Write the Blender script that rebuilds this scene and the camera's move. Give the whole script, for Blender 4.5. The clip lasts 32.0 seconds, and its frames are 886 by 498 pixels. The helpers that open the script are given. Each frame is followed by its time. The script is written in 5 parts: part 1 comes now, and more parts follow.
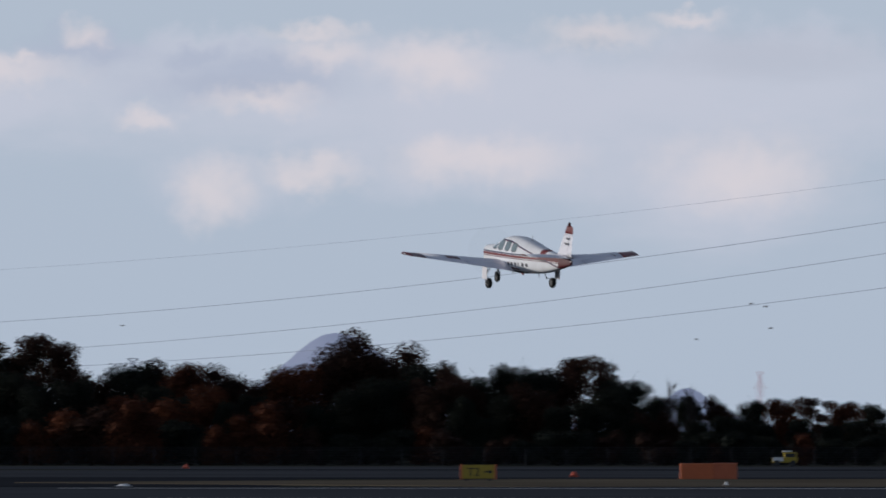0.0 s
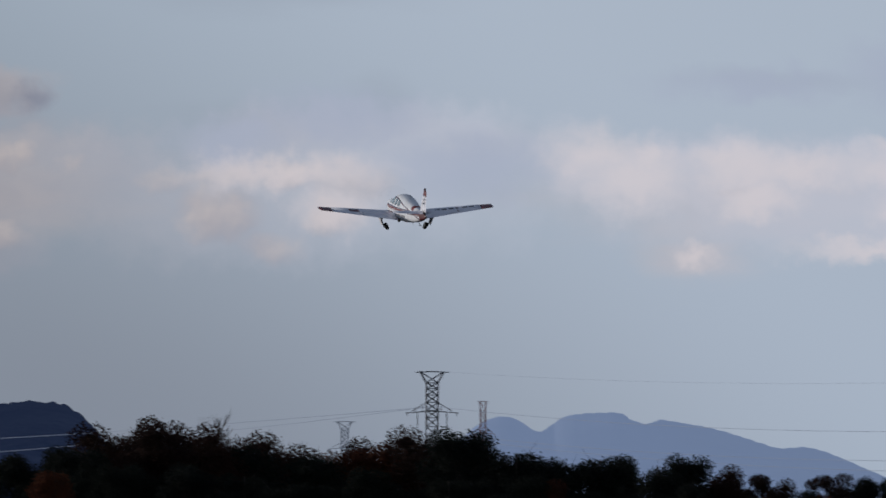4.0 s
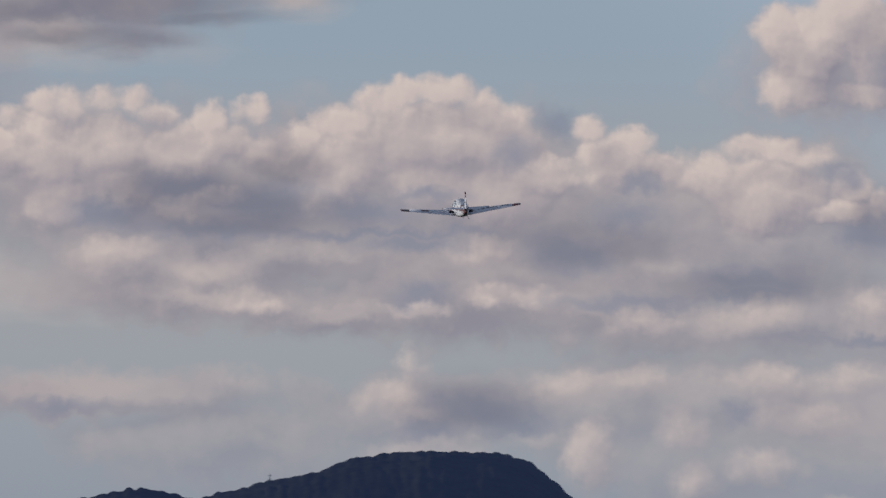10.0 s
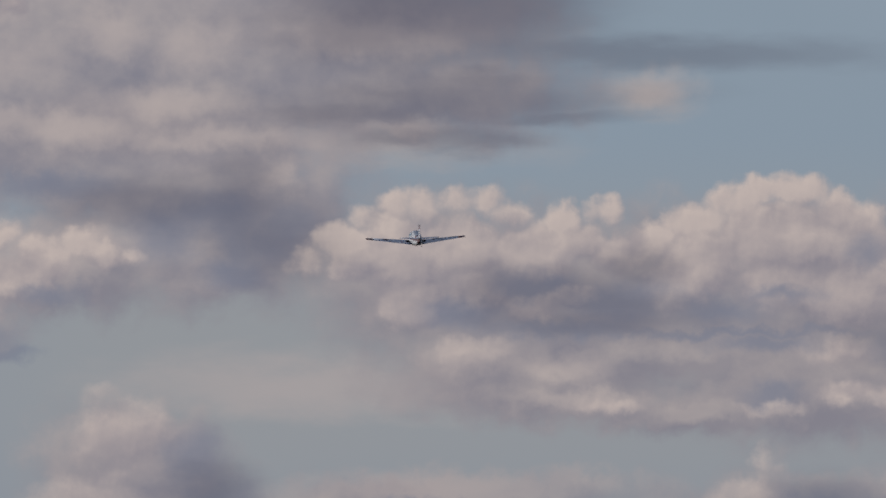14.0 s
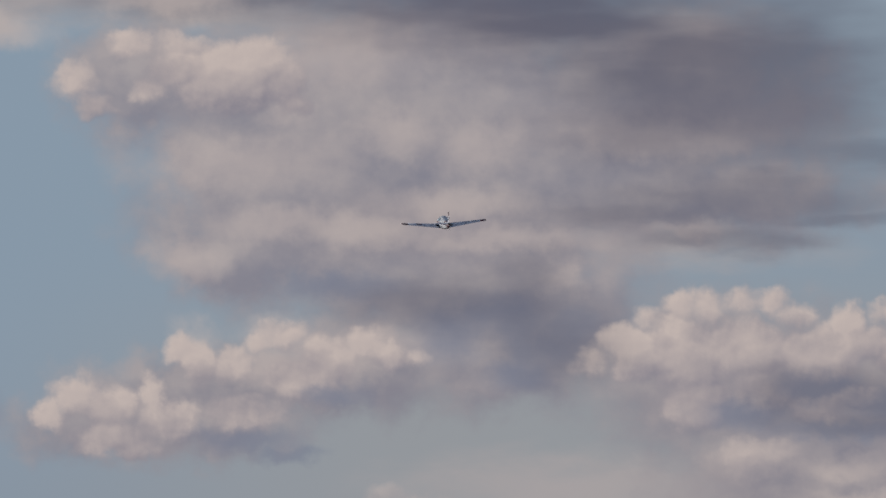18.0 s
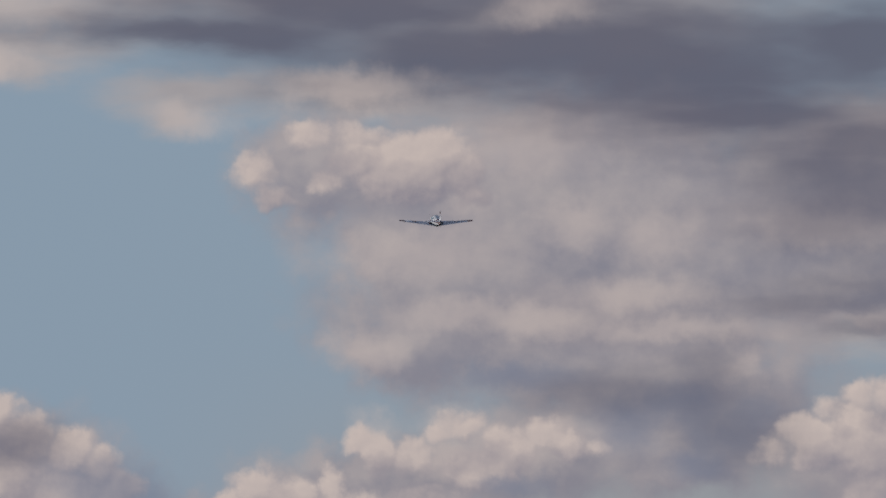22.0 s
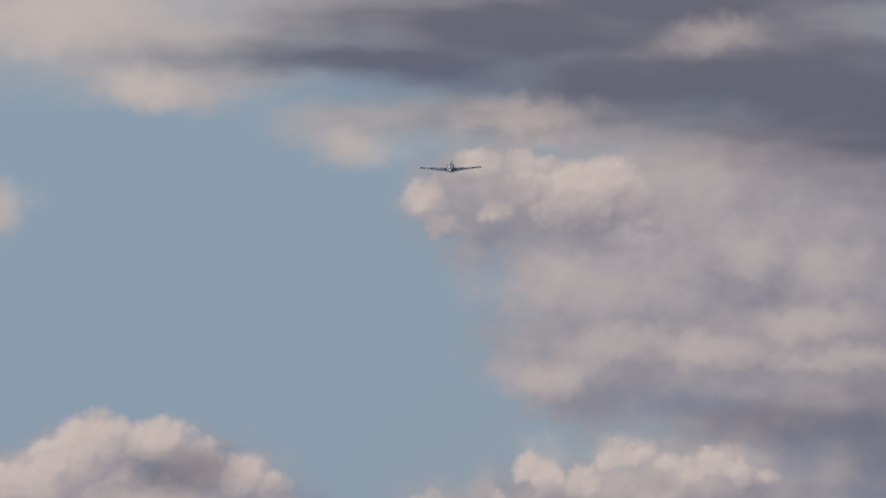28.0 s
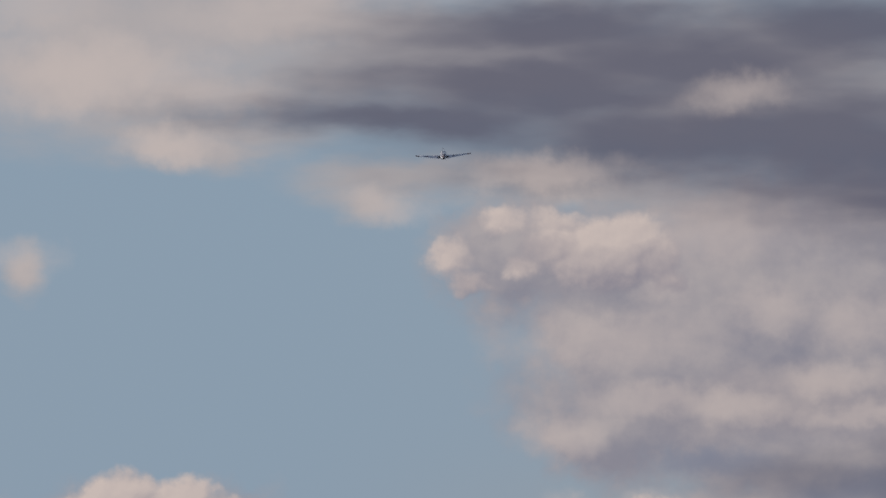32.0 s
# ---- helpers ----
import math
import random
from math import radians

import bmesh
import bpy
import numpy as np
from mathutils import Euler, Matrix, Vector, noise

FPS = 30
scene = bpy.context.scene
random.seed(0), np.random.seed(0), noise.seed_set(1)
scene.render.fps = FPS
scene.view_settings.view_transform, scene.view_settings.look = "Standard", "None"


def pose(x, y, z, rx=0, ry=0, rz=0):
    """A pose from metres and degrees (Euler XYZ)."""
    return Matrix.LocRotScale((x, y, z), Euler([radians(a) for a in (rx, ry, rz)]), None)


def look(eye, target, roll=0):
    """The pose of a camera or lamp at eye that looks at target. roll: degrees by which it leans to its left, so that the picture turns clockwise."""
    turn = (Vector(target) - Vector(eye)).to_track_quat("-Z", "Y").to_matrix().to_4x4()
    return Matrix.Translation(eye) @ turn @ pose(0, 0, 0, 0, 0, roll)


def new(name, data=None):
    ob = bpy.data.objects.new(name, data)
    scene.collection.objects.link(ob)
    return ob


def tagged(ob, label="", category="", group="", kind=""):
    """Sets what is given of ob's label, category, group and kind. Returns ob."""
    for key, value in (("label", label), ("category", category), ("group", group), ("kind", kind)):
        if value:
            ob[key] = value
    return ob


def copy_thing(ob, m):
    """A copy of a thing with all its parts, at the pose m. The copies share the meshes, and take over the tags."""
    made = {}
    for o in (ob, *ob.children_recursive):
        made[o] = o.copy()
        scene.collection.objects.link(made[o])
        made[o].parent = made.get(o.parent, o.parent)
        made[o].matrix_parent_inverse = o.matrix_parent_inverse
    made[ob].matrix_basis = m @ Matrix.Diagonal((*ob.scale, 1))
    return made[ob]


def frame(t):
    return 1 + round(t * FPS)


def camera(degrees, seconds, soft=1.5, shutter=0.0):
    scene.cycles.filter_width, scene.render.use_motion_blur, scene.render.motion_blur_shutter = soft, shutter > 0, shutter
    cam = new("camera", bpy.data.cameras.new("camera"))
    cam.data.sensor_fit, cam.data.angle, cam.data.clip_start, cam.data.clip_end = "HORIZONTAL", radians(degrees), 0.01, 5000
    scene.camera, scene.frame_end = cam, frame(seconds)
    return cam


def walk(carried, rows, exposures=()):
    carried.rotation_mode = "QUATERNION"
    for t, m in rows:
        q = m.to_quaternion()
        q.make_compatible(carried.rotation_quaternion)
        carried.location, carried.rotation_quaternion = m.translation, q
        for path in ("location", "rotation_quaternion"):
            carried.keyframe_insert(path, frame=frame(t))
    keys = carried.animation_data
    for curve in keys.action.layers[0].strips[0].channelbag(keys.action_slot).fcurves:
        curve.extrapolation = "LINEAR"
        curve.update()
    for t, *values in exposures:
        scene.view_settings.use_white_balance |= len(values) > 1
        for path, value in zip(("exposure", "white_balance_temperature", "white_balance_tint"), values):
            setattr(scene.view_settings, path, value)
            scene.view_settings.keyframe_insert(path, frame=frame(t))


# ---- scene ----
# camera: held at one spot, panning after the airplane. Rows: seconds, pan to the left, tilt, roll
cam = camera(5.0, 32.0, soft=1.6, shutter=0.3)
PAN = [
    (0, 0.000, 0.992, 0.03),
    (0.5, 1.076, 0.925, -0.01),
    (1, 2.299, 0.923, -0.08),
    (1.5, 2.961, 0.929, -0.04),
    (2, 4.297, 1.115, -0.10),
    (2.5, 5.110, 1.208, 0.06),
    (3, 6.148, 1.361, 0.07),
    (3.5, 6.701, 1.443, 0.05),
    (5.5, 9.450, 1.974, 0.00),
    (6, 10.034, 2.118, 0.08),
    (6.5, 10.586, 2.279, -0.05),
    (7, 10.997, 2.347, -0.08),
    (7.5, 11.635, 2.464, 0.02),
    (8, 11.750, 2.552, 0.10),
    (8.5, 12.458, 2.717, 0.20),
    (9, 12.946, 2.784, 0.07),
    (9.5, 13.362, 2.809, 0.06),
    (10, 13.764, 2.831, 0.09),
    (10.5, 14.066, 2.838, 0.18),
    (11, 14.294, 2.907, 0.05),
    (11.5, 14.747, 2.994, 0.10),
    (12, 15.022, 3.037, 0.13),
    (12.5, 15.306, 3.047, 0.01),
    (13, 15.466, 3.142, -0.32),
    (13.5, 15.751, 3.222, -0.31),
    (14, 15.764, 3.396, -0.14),
    (14.5, 15.964, 3.400, -0.18),
    (15, 16.347, 3.421, -0.08),
    (15.5, 16.645, 3.505, 0.20),
    (17.5, 17.147, 3.809, 0.06),
    (18, 17.376, 3.968, 0.03),
    (18.5, 17.585, 4.041, 0.07),
    (19, 17.777, 4.151, 0.10),
    (19.5, 17.787, 4.202, 0.07),
    (20, 17.961, 4.301, 0.14),
    (20.5, 18.078, 4.435, 0.19),
    (21, 18.147, 4.456, 0.22),
    (21.5, 18.304, 4.526, 0.04),
    (22, 18.388, 4.480, -0.09),
    (22.5, 18.363, 4.516, -0.08),
    (23, 18.495, 4.609, -0.13),
    (23.5, 18.664, 4.647, -0.19),
    (24, 18.776, 4.681, -0.19),
    (24.5, 18.773, 4.710, -0.09),
    (26.5, 19.044, 4.693, 0.19),
    (27, 19.062, 4.759, 0.13),
    (27.5, 19.278, 4.786, 0.16),
    (28, 19.354, 4.639, 0.11),
    (28.5, 19.355, 4.329, 0.09),
    (29, 19.237, 4.262, 0.04),
    (29.5, 19.242, 4.400, -0.25),
    (30, 19.378, 4.468, -0.18),
    (30.5, 19.493, 4.646, -0.19),
    (31, 19.496, 4.738, -0.10),
    (31.5, 19.561, 4.844, -0.18),
    (32, 19.494, 4.965, -0.08),
]
EXPOSURE = [(0, 0.16), (1, 0.04), (3.5, 0.06), (5.5, -0.15), (8, -0.08), (9, 0.04), (10, 0.11), (11, 0.14), (12, -0.12), (14, -0.12), (19, -0.07), (24, -0.04), (28, 0.0), (32, 0.0)]
walk(cam, [(t, pose(0, 0, 3, 90 + tilt, 0, pan) @ pose(0, 0, 0, 0, 0, roll)) for t, pan, tilt, roll in PAN], EXPOSURE)
# flight: seconds, place, heading to the left, climb angle, bank to the right
FLIGHT = [
    (0, 3.06, 414.68, 10.02, 23.07, 6.49, -0.54),
    (0.5, -6.24, 434.44, 11.08, 23.77, 7.88, -1.62),
    (1, -15.76, 454.66, 12.02, 23.85, 8.70, -2.74),
    (1.5, -25.44, 475.17, 13.06, 23.46, 9.27, -3.66),
    (2, -35.46, 495.83, 14.42, 23.07, 9.28, -2.12),
    (2.5, -45.37, 516.55, 15.92, 22.84, 9.26, 0.02),
    (3, -55.61, 537.22, 17.56, 22.42, 9.25, -0.71),
    (3.5, -65.80, 557.70, 19.27, 21.59, 9.38, -1.44),
    (5.5, -107.57, 641.58, 27.72, 18.28, 10.01, -0.90),
    (6, -118.30, 663.41, 30.23, 17.72, 9.77, 1.97),
    (6.5, -128.99, 685.13, 32.83, 17.13, 9.76, 1.61),
    (7, -139.24, 706.83, 35.21, 17.24, 9.77, -1.42),
    (7.5, -149.67, 728.38, 37.83, 17.58, 9.55, -4.73),
    (8, -160.42, 749.77, 40.49, 17.76, 9.28, -3.58),
    (8.5, -171.12, 771.10, 42.90, 17.94, 9.12, 1.89),
    (9, -181.73, 792.36, 45.23, 18.24, 8.96, 0.62),
    (9.5, -192.34, 813.56, 47.16, 18.65, 8.70, -3.49),
    (10, -202.96, 834.68, 49.07, 19.25, 8.46, -3.51),
    (10.5, -213.58, 855.73, 50.81, 19.99, 8.28, -1.71),
    (11, -224.00, 876.73, 52.79, 20.83, 8.13, -0.97),
    (11.5, -234.57, 897.63, 54.98, 21.41, 8.03, 2.18),
    (12, -245.34, 918.41, 57.39, 21.50, 8.03, 4.04),
    (12.5, -255.67, 939.28, 59.59, 21.18, 8.12, 2.15),
    (13, -266.02, 960.18, 61.54, 20.87, 8.26, 0.63),
    (13.5, -276.01, 981.15, 63.59, 20.78, 8.44, 0.16),
    (14, -285.85, 1002.08, 66.05, 21.00, 8.51, -1.78),
    (14.5, -295.69, 1022.94, 68.56, 21.38, 8.66, -4.49),
    (15, -305.79, 1043.55, 71.34, 21.85, 8.95, -2.99),
    (15.5, -315.57, 1063.83, 74.30, 22.32, 10.24, -1.84),
    (17.5, -354.46, 1143.16, 87.54, 24.42, 10.85, -1.72),
    (18, -364.10, 1163.76, 90.90, 24.80, 10.60, -3.47),
    (18.5, -374.07, 1184.36, 94.02, 25.05, 10.73, -3.54),
    (19, -383.90, 1205.02, 97.21, 25.20, 10.76, -3.04),
    (19.5, -393.63, 1225.75, 100.32, 25.28, 10.73, -1.27),
    (20, -403.49, 1246.42, 103.76, 25.31, 10.71, -2.58),
    (20.5, -413.35, 1267.08, 107.38, 25.30, 10.75, -6.46),
    (21, -423.01, 1287.88, 110.54, 25.26, 10.77, -4.64),
    (21.5, -432.87, 1308.66, 113.56, 25.20, 10.73, -1.93),
    (22, -442.95, 1329.38, 116.79, 25.07, 10.61, -0.45),
    (22.5, -452.88, 1350.13, 120.28, 24.83, 10.44, 0.85),
    (23, -462.62, 1371.01, 123.63, 24.54, 10.43, 1.15),
    (23.5, -472.16, 1392.06, 126.68, 24.25, 10.40, -0.28),
    (24, -481.46, 1413.20, 129.65, 23.99, 10.28, -0.25),
    (24.5, -490.87, 1434.26, 132.35, 23.79, 9.62, -1.78),
    (26.5, -527.91, 1518.89, 143.24, 23.10, 9.90, -1.33),
    (27, -536.77, 1540.46, 146.04, 22.89, 10.74, 0.33),
    (27.5, -545.92, 1561.78, 149.37, 22.65, 10.86, -0.45),
    (28, -554.77, 1583.19, 152.78, 22.36, 11.01, -1.22),
    (28.5, -563.36, 1604.69, 156.22, 22.06, 11.19, -1.11),
    (29, -571.88, 1626.22, 159.68, 21.78, 11.49, -1.13),
    (29.5, -580.30, 1647.77, 163.28, 21.53, 11.67, -1.60),
    (30, -588.77, 1669.29, 167.12, 21.29, 11.78, -0.83),
    (30.5, -597.29, 1690.77, 171.26, 21.04, 11.87, 0.04),
    (31, -605.36, 1712.46, 175.02, 20.76, 11.95, -0.85),
    (31.5, -613.56, 1734.16, 178.72, 20.48, 11.97, -1.90),
    (32, -621.56, 1756.02, 182.32, 20.19, 11.88, -2.85),
]


# world: evening sky with broken cumulus, seen by azimuth (degrees to the right) and elevation
class Nodes:
    def __init__(self, tree):
        self.tree = tree

    def put(self, kind, *values, **settings):
        n = self.tree.nodes.new(kind)
        for key, value in settings.items():
            setattr(n, key, value)
        for i, v in enumerate(values):
            if v is None:
                continue
            if isinstance(v, bpy.types.NodeSocket):
                self.tree.links.new(v, n.inputs[i])
            else:
                n.inputs[i].default_value = v
        return n

    def math(self, op, *v):
        return self.put("ShaderNodeMath", *v, operation=op).outputs[0]

    def vec(self, op, *v):
        return self.put("ShaderNodeVectorMath", *v, operation=op).outputs[0]

    def length(self, v):
        return self.put("ShaderNodeVectorMath", v, operation="LENGTH").outputs["Value"]

    def billow(self, v, scale):
        """Round heads, high in the middle of each cell."""
        n = self.put("ShaderNodeTexVoronoi", feature="SMOOTH_F1", voronoi_dimensions="2D")
        self.tree.links.new(v, n.inputs["Vector"])
        n.inputs["Scale"].default_value, n.inputs["Smoothness"].default_value = scale, 0.7
        return self.math("SUBTRACT", 0.35, n.outputs["Distance"])

    def noise(self, v, scale, detail=3.0, rough=0.5, flat=False):
        n = self.put("ShaderNodeTexNoise", noise_dimensions="2D" if flat else "3D")
        if v is not None:
            self.tree.links.new(v, n.inputs["Vector"])
        n.inputs["Scale"].default_value, n.inputs["Detail"].default_value, n.inputs["Roughness"].default_value = scale, detail, rough
        return n

    def ramp(self, v, lo, hi, to_lo=0.0, to_hi=1.0, smooth=True):
        return self.put("ShaderNodeMapRange", v, lo, hi, to_lo, to_hi, interpolation_type="SMOOTHSTEP" if smooth else "LINEAR").outputs[0]

    def mix(self, f, a, b):
        n = self.put("ShaderNodeMix", data_type="RGBA")
        for i, v in ((0, f), (6, a), (7, b)):
            if isinstance(v, bpy.types.NodeSocket):
                self.tree.links.new(v, n.inputs[i])
            else:
                n.inputs[i].default_value = v if i == 0 else (*v, 1)
        return n.outputs[2]


def cloud_group(name, puffs, warp, fine, soft, drawn=(1, 1, 0), detail=6.0):
    """A node group: how deep a direction lies inside a soft bank of puffs."""
    n, p, out = open_group(name)
    q = stir(n, p, warp, fine, drawn)
    depth = None
    for s, e, rs, re in puffs:
        d = n.length(n.vec("MULTIPLY_ADD", q, (1 / rs, 1 / re, 0), (-s / rs, -e / re, 0)))
        depth = d if depth is None else n.math("SMOOTH_MIN", depth, d, soft)
    rough = n.math("MULTIPLY", n.math("SUBTRACT", n.noise(n.vec("MULTIPLY", p, drawn), 3.0, detail, 0.58, True).outputs[0], 0.5), 0.7)
    n.tree.links.new(n.math("ADD", n.math("SUBTRACT", 1.0, depth), rough), out)
    return n.tree


def open_group(name):
    tree = bpy.data.node_groups.new(name, "ShaderNodeTree")
    tree.interface.new_socket("Place", in_out="INPUT", socket_type="NodeSocketVector")
    tree.interface.new_socket("Depth", in_out="OUTPUT", socket_type="NodeSocketFloat")
    n = Nodes(tree)
    return n, n.put("NodeGroupInput").outputs[0], n.put("NodeGroupOutput").inputs[0]


def stir(n, p, warp, fine, drawn=(1, 1, 0)):
    """The place, carried about by a wide and a fine turbulence (degrees)."""
    half = (0.5, 0.5, 0.5)
    stretched = n.vec("MULTIPLY", p, drawn)
    wide = n.vec("SCALE", n.vec("SUBTRACT", n.noise(stretched, 1.6, 2.0, flat=True).outputs["Color"], half))
    wide.node.inputs["Scale"].default_value = warp
    small = n.vec("SCALE", n.vec("SUBTRACT", n.noise(stretched, 6.5, 4.0, 0.55, True).outputs["Color"], half))
    small.node.inputs["Scale"].default_value = fine
    return n.vec("MULTIPLY", n.vec("ADD", n.vec("ADD", p, wide), small), (1, 1, 0))


def heap_group(name, puffs, relief=1.0):
    """A node group: the bulge of heaped domes towards the eye, in degrees, with billows on billows."""
    n, p, out = open_group(name)
    q = stir(n, p, 0.10, 0.12)
    top = None
    for s, e, rs, re, *lift in puffs:
        v = n.vec("MULTIPLY_ADD", q, (1 / rs, 1 / re, 0), (-s / rs, -e / re, 0))
        square = n.put("ShaderNodeVectorMath", v, v, operation="DOT_PRODUCT").outputs["Value"]
        high = 0.06 + 0.5 * re
        dome = n.math("MULTIPLY_ADD", square, -high, high + sum(lift))
        top = dome if top is None else n.math("SMOOTH_MAX", top, dome, 0.05)
    top = n.math("MAXIMUM", top, -0.06)
    for scale, size in ((3.6, 0.058), (8.5, 0.024), (20.0, 0.008)):
        top = n.math("ADD", top, n.math("MULTIPLY", n.billow(q, scale), size * relief))
    rough = n.math("MULTIPLY", n.math("SUBTRACT", n.noise(p, 5.0, 5.0, 0.55, True).outputs[0], 0.5), 0.09)
    n.tree.links.new(n.math("ADD", top, rough), out)
    return n.tree


heap_far_west = [(-21.64, 3.3, 0.29, 0.24), (-21.39, 3.46, 0.27, 0.26), (-21.27, 3.58, 0.2, 0.18), (-20.97, 3.51, 0.26, 0.21), (-20.78, 3.42, 0.21, 0.19), (-20.5, 3.34, 0.17, 0.18), (-20.34, 3.26, 0.15, 0.17), (-20.21, 3.12, 0.18, 0.14), (-21.1, 3.16, 0.54, 0.32), (-20.53, 3.05, 0.41, 0.22), (-21.55, 3.02, 0.45, 0.29), (-21.96, 3.24, 0.35, 0.29), (-21.55, 3.43, 0.16, 0.14, 0.05), (-21.23, 3.24, 0.19, 0.16, 0.06)]
heap_low_west = [(-19.42, 3.13, 0.22, 0.16), (-19.58, 3.03, 0.13, 0.13), (-19.27, 3.08, 0.19, 0.16), (-19.03, 3.16, 0.1, 0.15), (-18.84, 3.42, 0.17, 0.1), (-18.75, 3.32, 0.13, 0.19), (-18.3, 3.47, 0.19, 0.11), (-18.41, 3.43, 0.11, 0.08), (-18.04, 3.34, 0.2, 0.17), (-17.82, 3.45, 0.16, 0.11), (-17.68, 3.39, 0.13, 0.1), (-17.52, 3.37, 0.11, 0.07), (-18.56, 3.29, 0.19, 0.14), (-18.17, 3.24, 0.26, 0.16), (-19.22, 2.89, 0.29, 0.14), (-18.91, 3.0, 0.26, 0.16), (-18.49, 3.04, 0.29, 0.13)]
heap_tower = [(-16.02, 3.65, 0.15, 0.12), (-15.86, 3.63, 0.15, 0.13), (-15.69, 3.66, 0.15, 0.11), (-15.51, 3.67, 0.14, 0.11), (-15.36, 3.59, 0.13, 0.12), (-16.23, 3.56, 0.13, 0.1), (-16.4, 3.45, 0.15, 0.12), (-16.56, 3.34, 0.14, 0.11), (-16.28, 3.37, 0.22, 0.19), (-16.02, 3.36, 0.3, 0.27), (-15.67, 3.4, 0.3, 0.24), (-15.25, 3.48, 0.14, 0.13), (-15.93, 3.1, 0.27, 0.19), (-15.54, 3.18, 0.29, 0.19), (-15.09, 3.57, 0.13, 0.11), (-14.9, 3.61, 0.12, 0.08), (-14.77, 3.62, 0.08, 0.07), (-15.0, 3.45, 0.21, 0.15), (-14.77, 3.36, 0.19, 0.14)]
heap_tower_east = [(-14.07, 3.69, 0.17, 0.11), (-13.83, 3.75, 0.18, 0.13), (-13.69, 3.74, 0.15, 0.13), (-14.26, 3.58, 0.15, 0.1), (-14.45, 3.52, 0.13, 0.09), (-13.97, 3.52, 0.27, 0.21), (-13.53, 3.58, 0.18, 0.18), (-13.72, 3.45, 0.29, 0.22), (-13.43, 3.39, 0.26, 0.19), (-14.3, 3.36, 0.26, 0.19), (-14.58, 3.44, 0.13, 0.1), (-13.85, 3.2, 0.38, 0.19), (-14.46, 3.17, 0.29, 0.16)]
heap_mid = [(-14.33, 3.55, 0.22, 0.14), (-14.14, 3.65, 0.19, 0.14), (-13.95, 3.74, 0.16, 0.12), (-13.76, 3.75, 0.16, 0.11), (-13.57, 3.66, 0.14, 0.13), (-13.85, 3.46, 0.4, 0.27), (-14.33, 3.3, 0.29, 0.22), (-13.41, 3.54, 0.19, 0.16), (-12.94, 3.51, 0.12, 0.1), (-12.74, 3.43, 0.18, 0.13), (-12.8, 3.31, 0.26, 0.19), (-12.51, 3.3, 0.21, 0.13), (-12.06, 3.39, 0.19, 0.1), (-11.87, 3.39, 0.21, 0.1), (-11.7, 3.34, 0.18, 0.11), (-12.26, 3.23, 0.26, 0.16), (-11.94, 3.12, 0.4, 0.25), (-11.46, 3.17, 0.18, 0.13), (-11.3, 3.03, 0.13, 0.15)]
heap_mid_base = [(-15.39, 3.6, 0.13, 0.11), (-15.1, 3.57, 0.15, 0.13), (-14.81, 3.61, 0.11, 0.11), (-15.26, 3.37, 0.35, 0.21), (-15.26, 3.08, 0.21, 0.1, 0.03), (-15.04, 3.13, 0.16, 0.06, 0.05), (-14.59, 3.42, 0.19, 0.16), (-13.47, 3.14, 0.41, 0.24), (-13.21, 3.23, 0.24, 0.13, 0.06), (-11.52, 3.03, 0.18, 0.07, 0.08), (-13.47, 2.81, 0.19, 0.08), (-13.37, 2.56, 0.32, 0.1), (-13.92, 2.5, 0.26, 0.06), (-14.81, 2.51, 0.26, 0.06)]
heap_upper_mid = [(-11.87, 4.06, 0.18, 0.18), (-11.68, 3.97, 0.29, 0.29), (-11.49, 4.13, 0.29, 0.26), (-11.27, 3.97, 0.29, 0.27), (-11.01, 4.0, 0.16, 0.19), (-10.91, 3.84, 0.14, 0.11), (-11.78, 3.74, 0.26, 0.16), (-11.36, 3.71, 0.26, 0.11)]
heap_great = [(-19.46, 4.93, 0.18, 0.16), (-19.36, 4.8, 0.14, 0.1), (-19.12, 5.12, 0.18, 0.12), (-18.88, 5.12, 0.21, 0.11), (-19.01, 4.85, 0.17, 0.08), (-18.43, 5.04, 0.23, 0.17), (-18.27, 4.93, 0.16, 0.17), (-18.21, 4.79, 0.12, 0.11), (-18.85, 4.98, 0.29, 0.17), (-18.59, 4.93, 0.37, 0.26)]
HEAPS = heap_far_west + heap_low_west + heap_tower + heap_tower_east + heap_mid + heap_mid_base + heap_upper_mid + heap_great
soft_lumps = [(-15.26, 3.08, 0.14, 0.07), (-15.1, 3.06, 0.16, 0.07), (-14.99, 3.14, 0.1, 0.06), (-15.59, 2.79, 0.39, 0.15), (-13.5, 2.8, 0.39, 0.13), (-13.41, 2.56, 0.37, 0.13), (-13.95, 2.19, 0.08, 0.13), (-14.14, 1.99, 0.19, 0.11), (-13.95, 1.99, 0.2, 0.09), (-13.25, 2.01, 0.29, 0.09), (-17.72, 2.58, 0.16, 0.09), (-17.46, 2.48, 0.12, 0.06), (-17.56, 2.36, 0.41, 0.24), (-17.43, 2.18, 0.22, 0.11), (-17.62, 2.12, 0.23, 0.1), (-17.78, 1.91, 0.5, 0.24)]
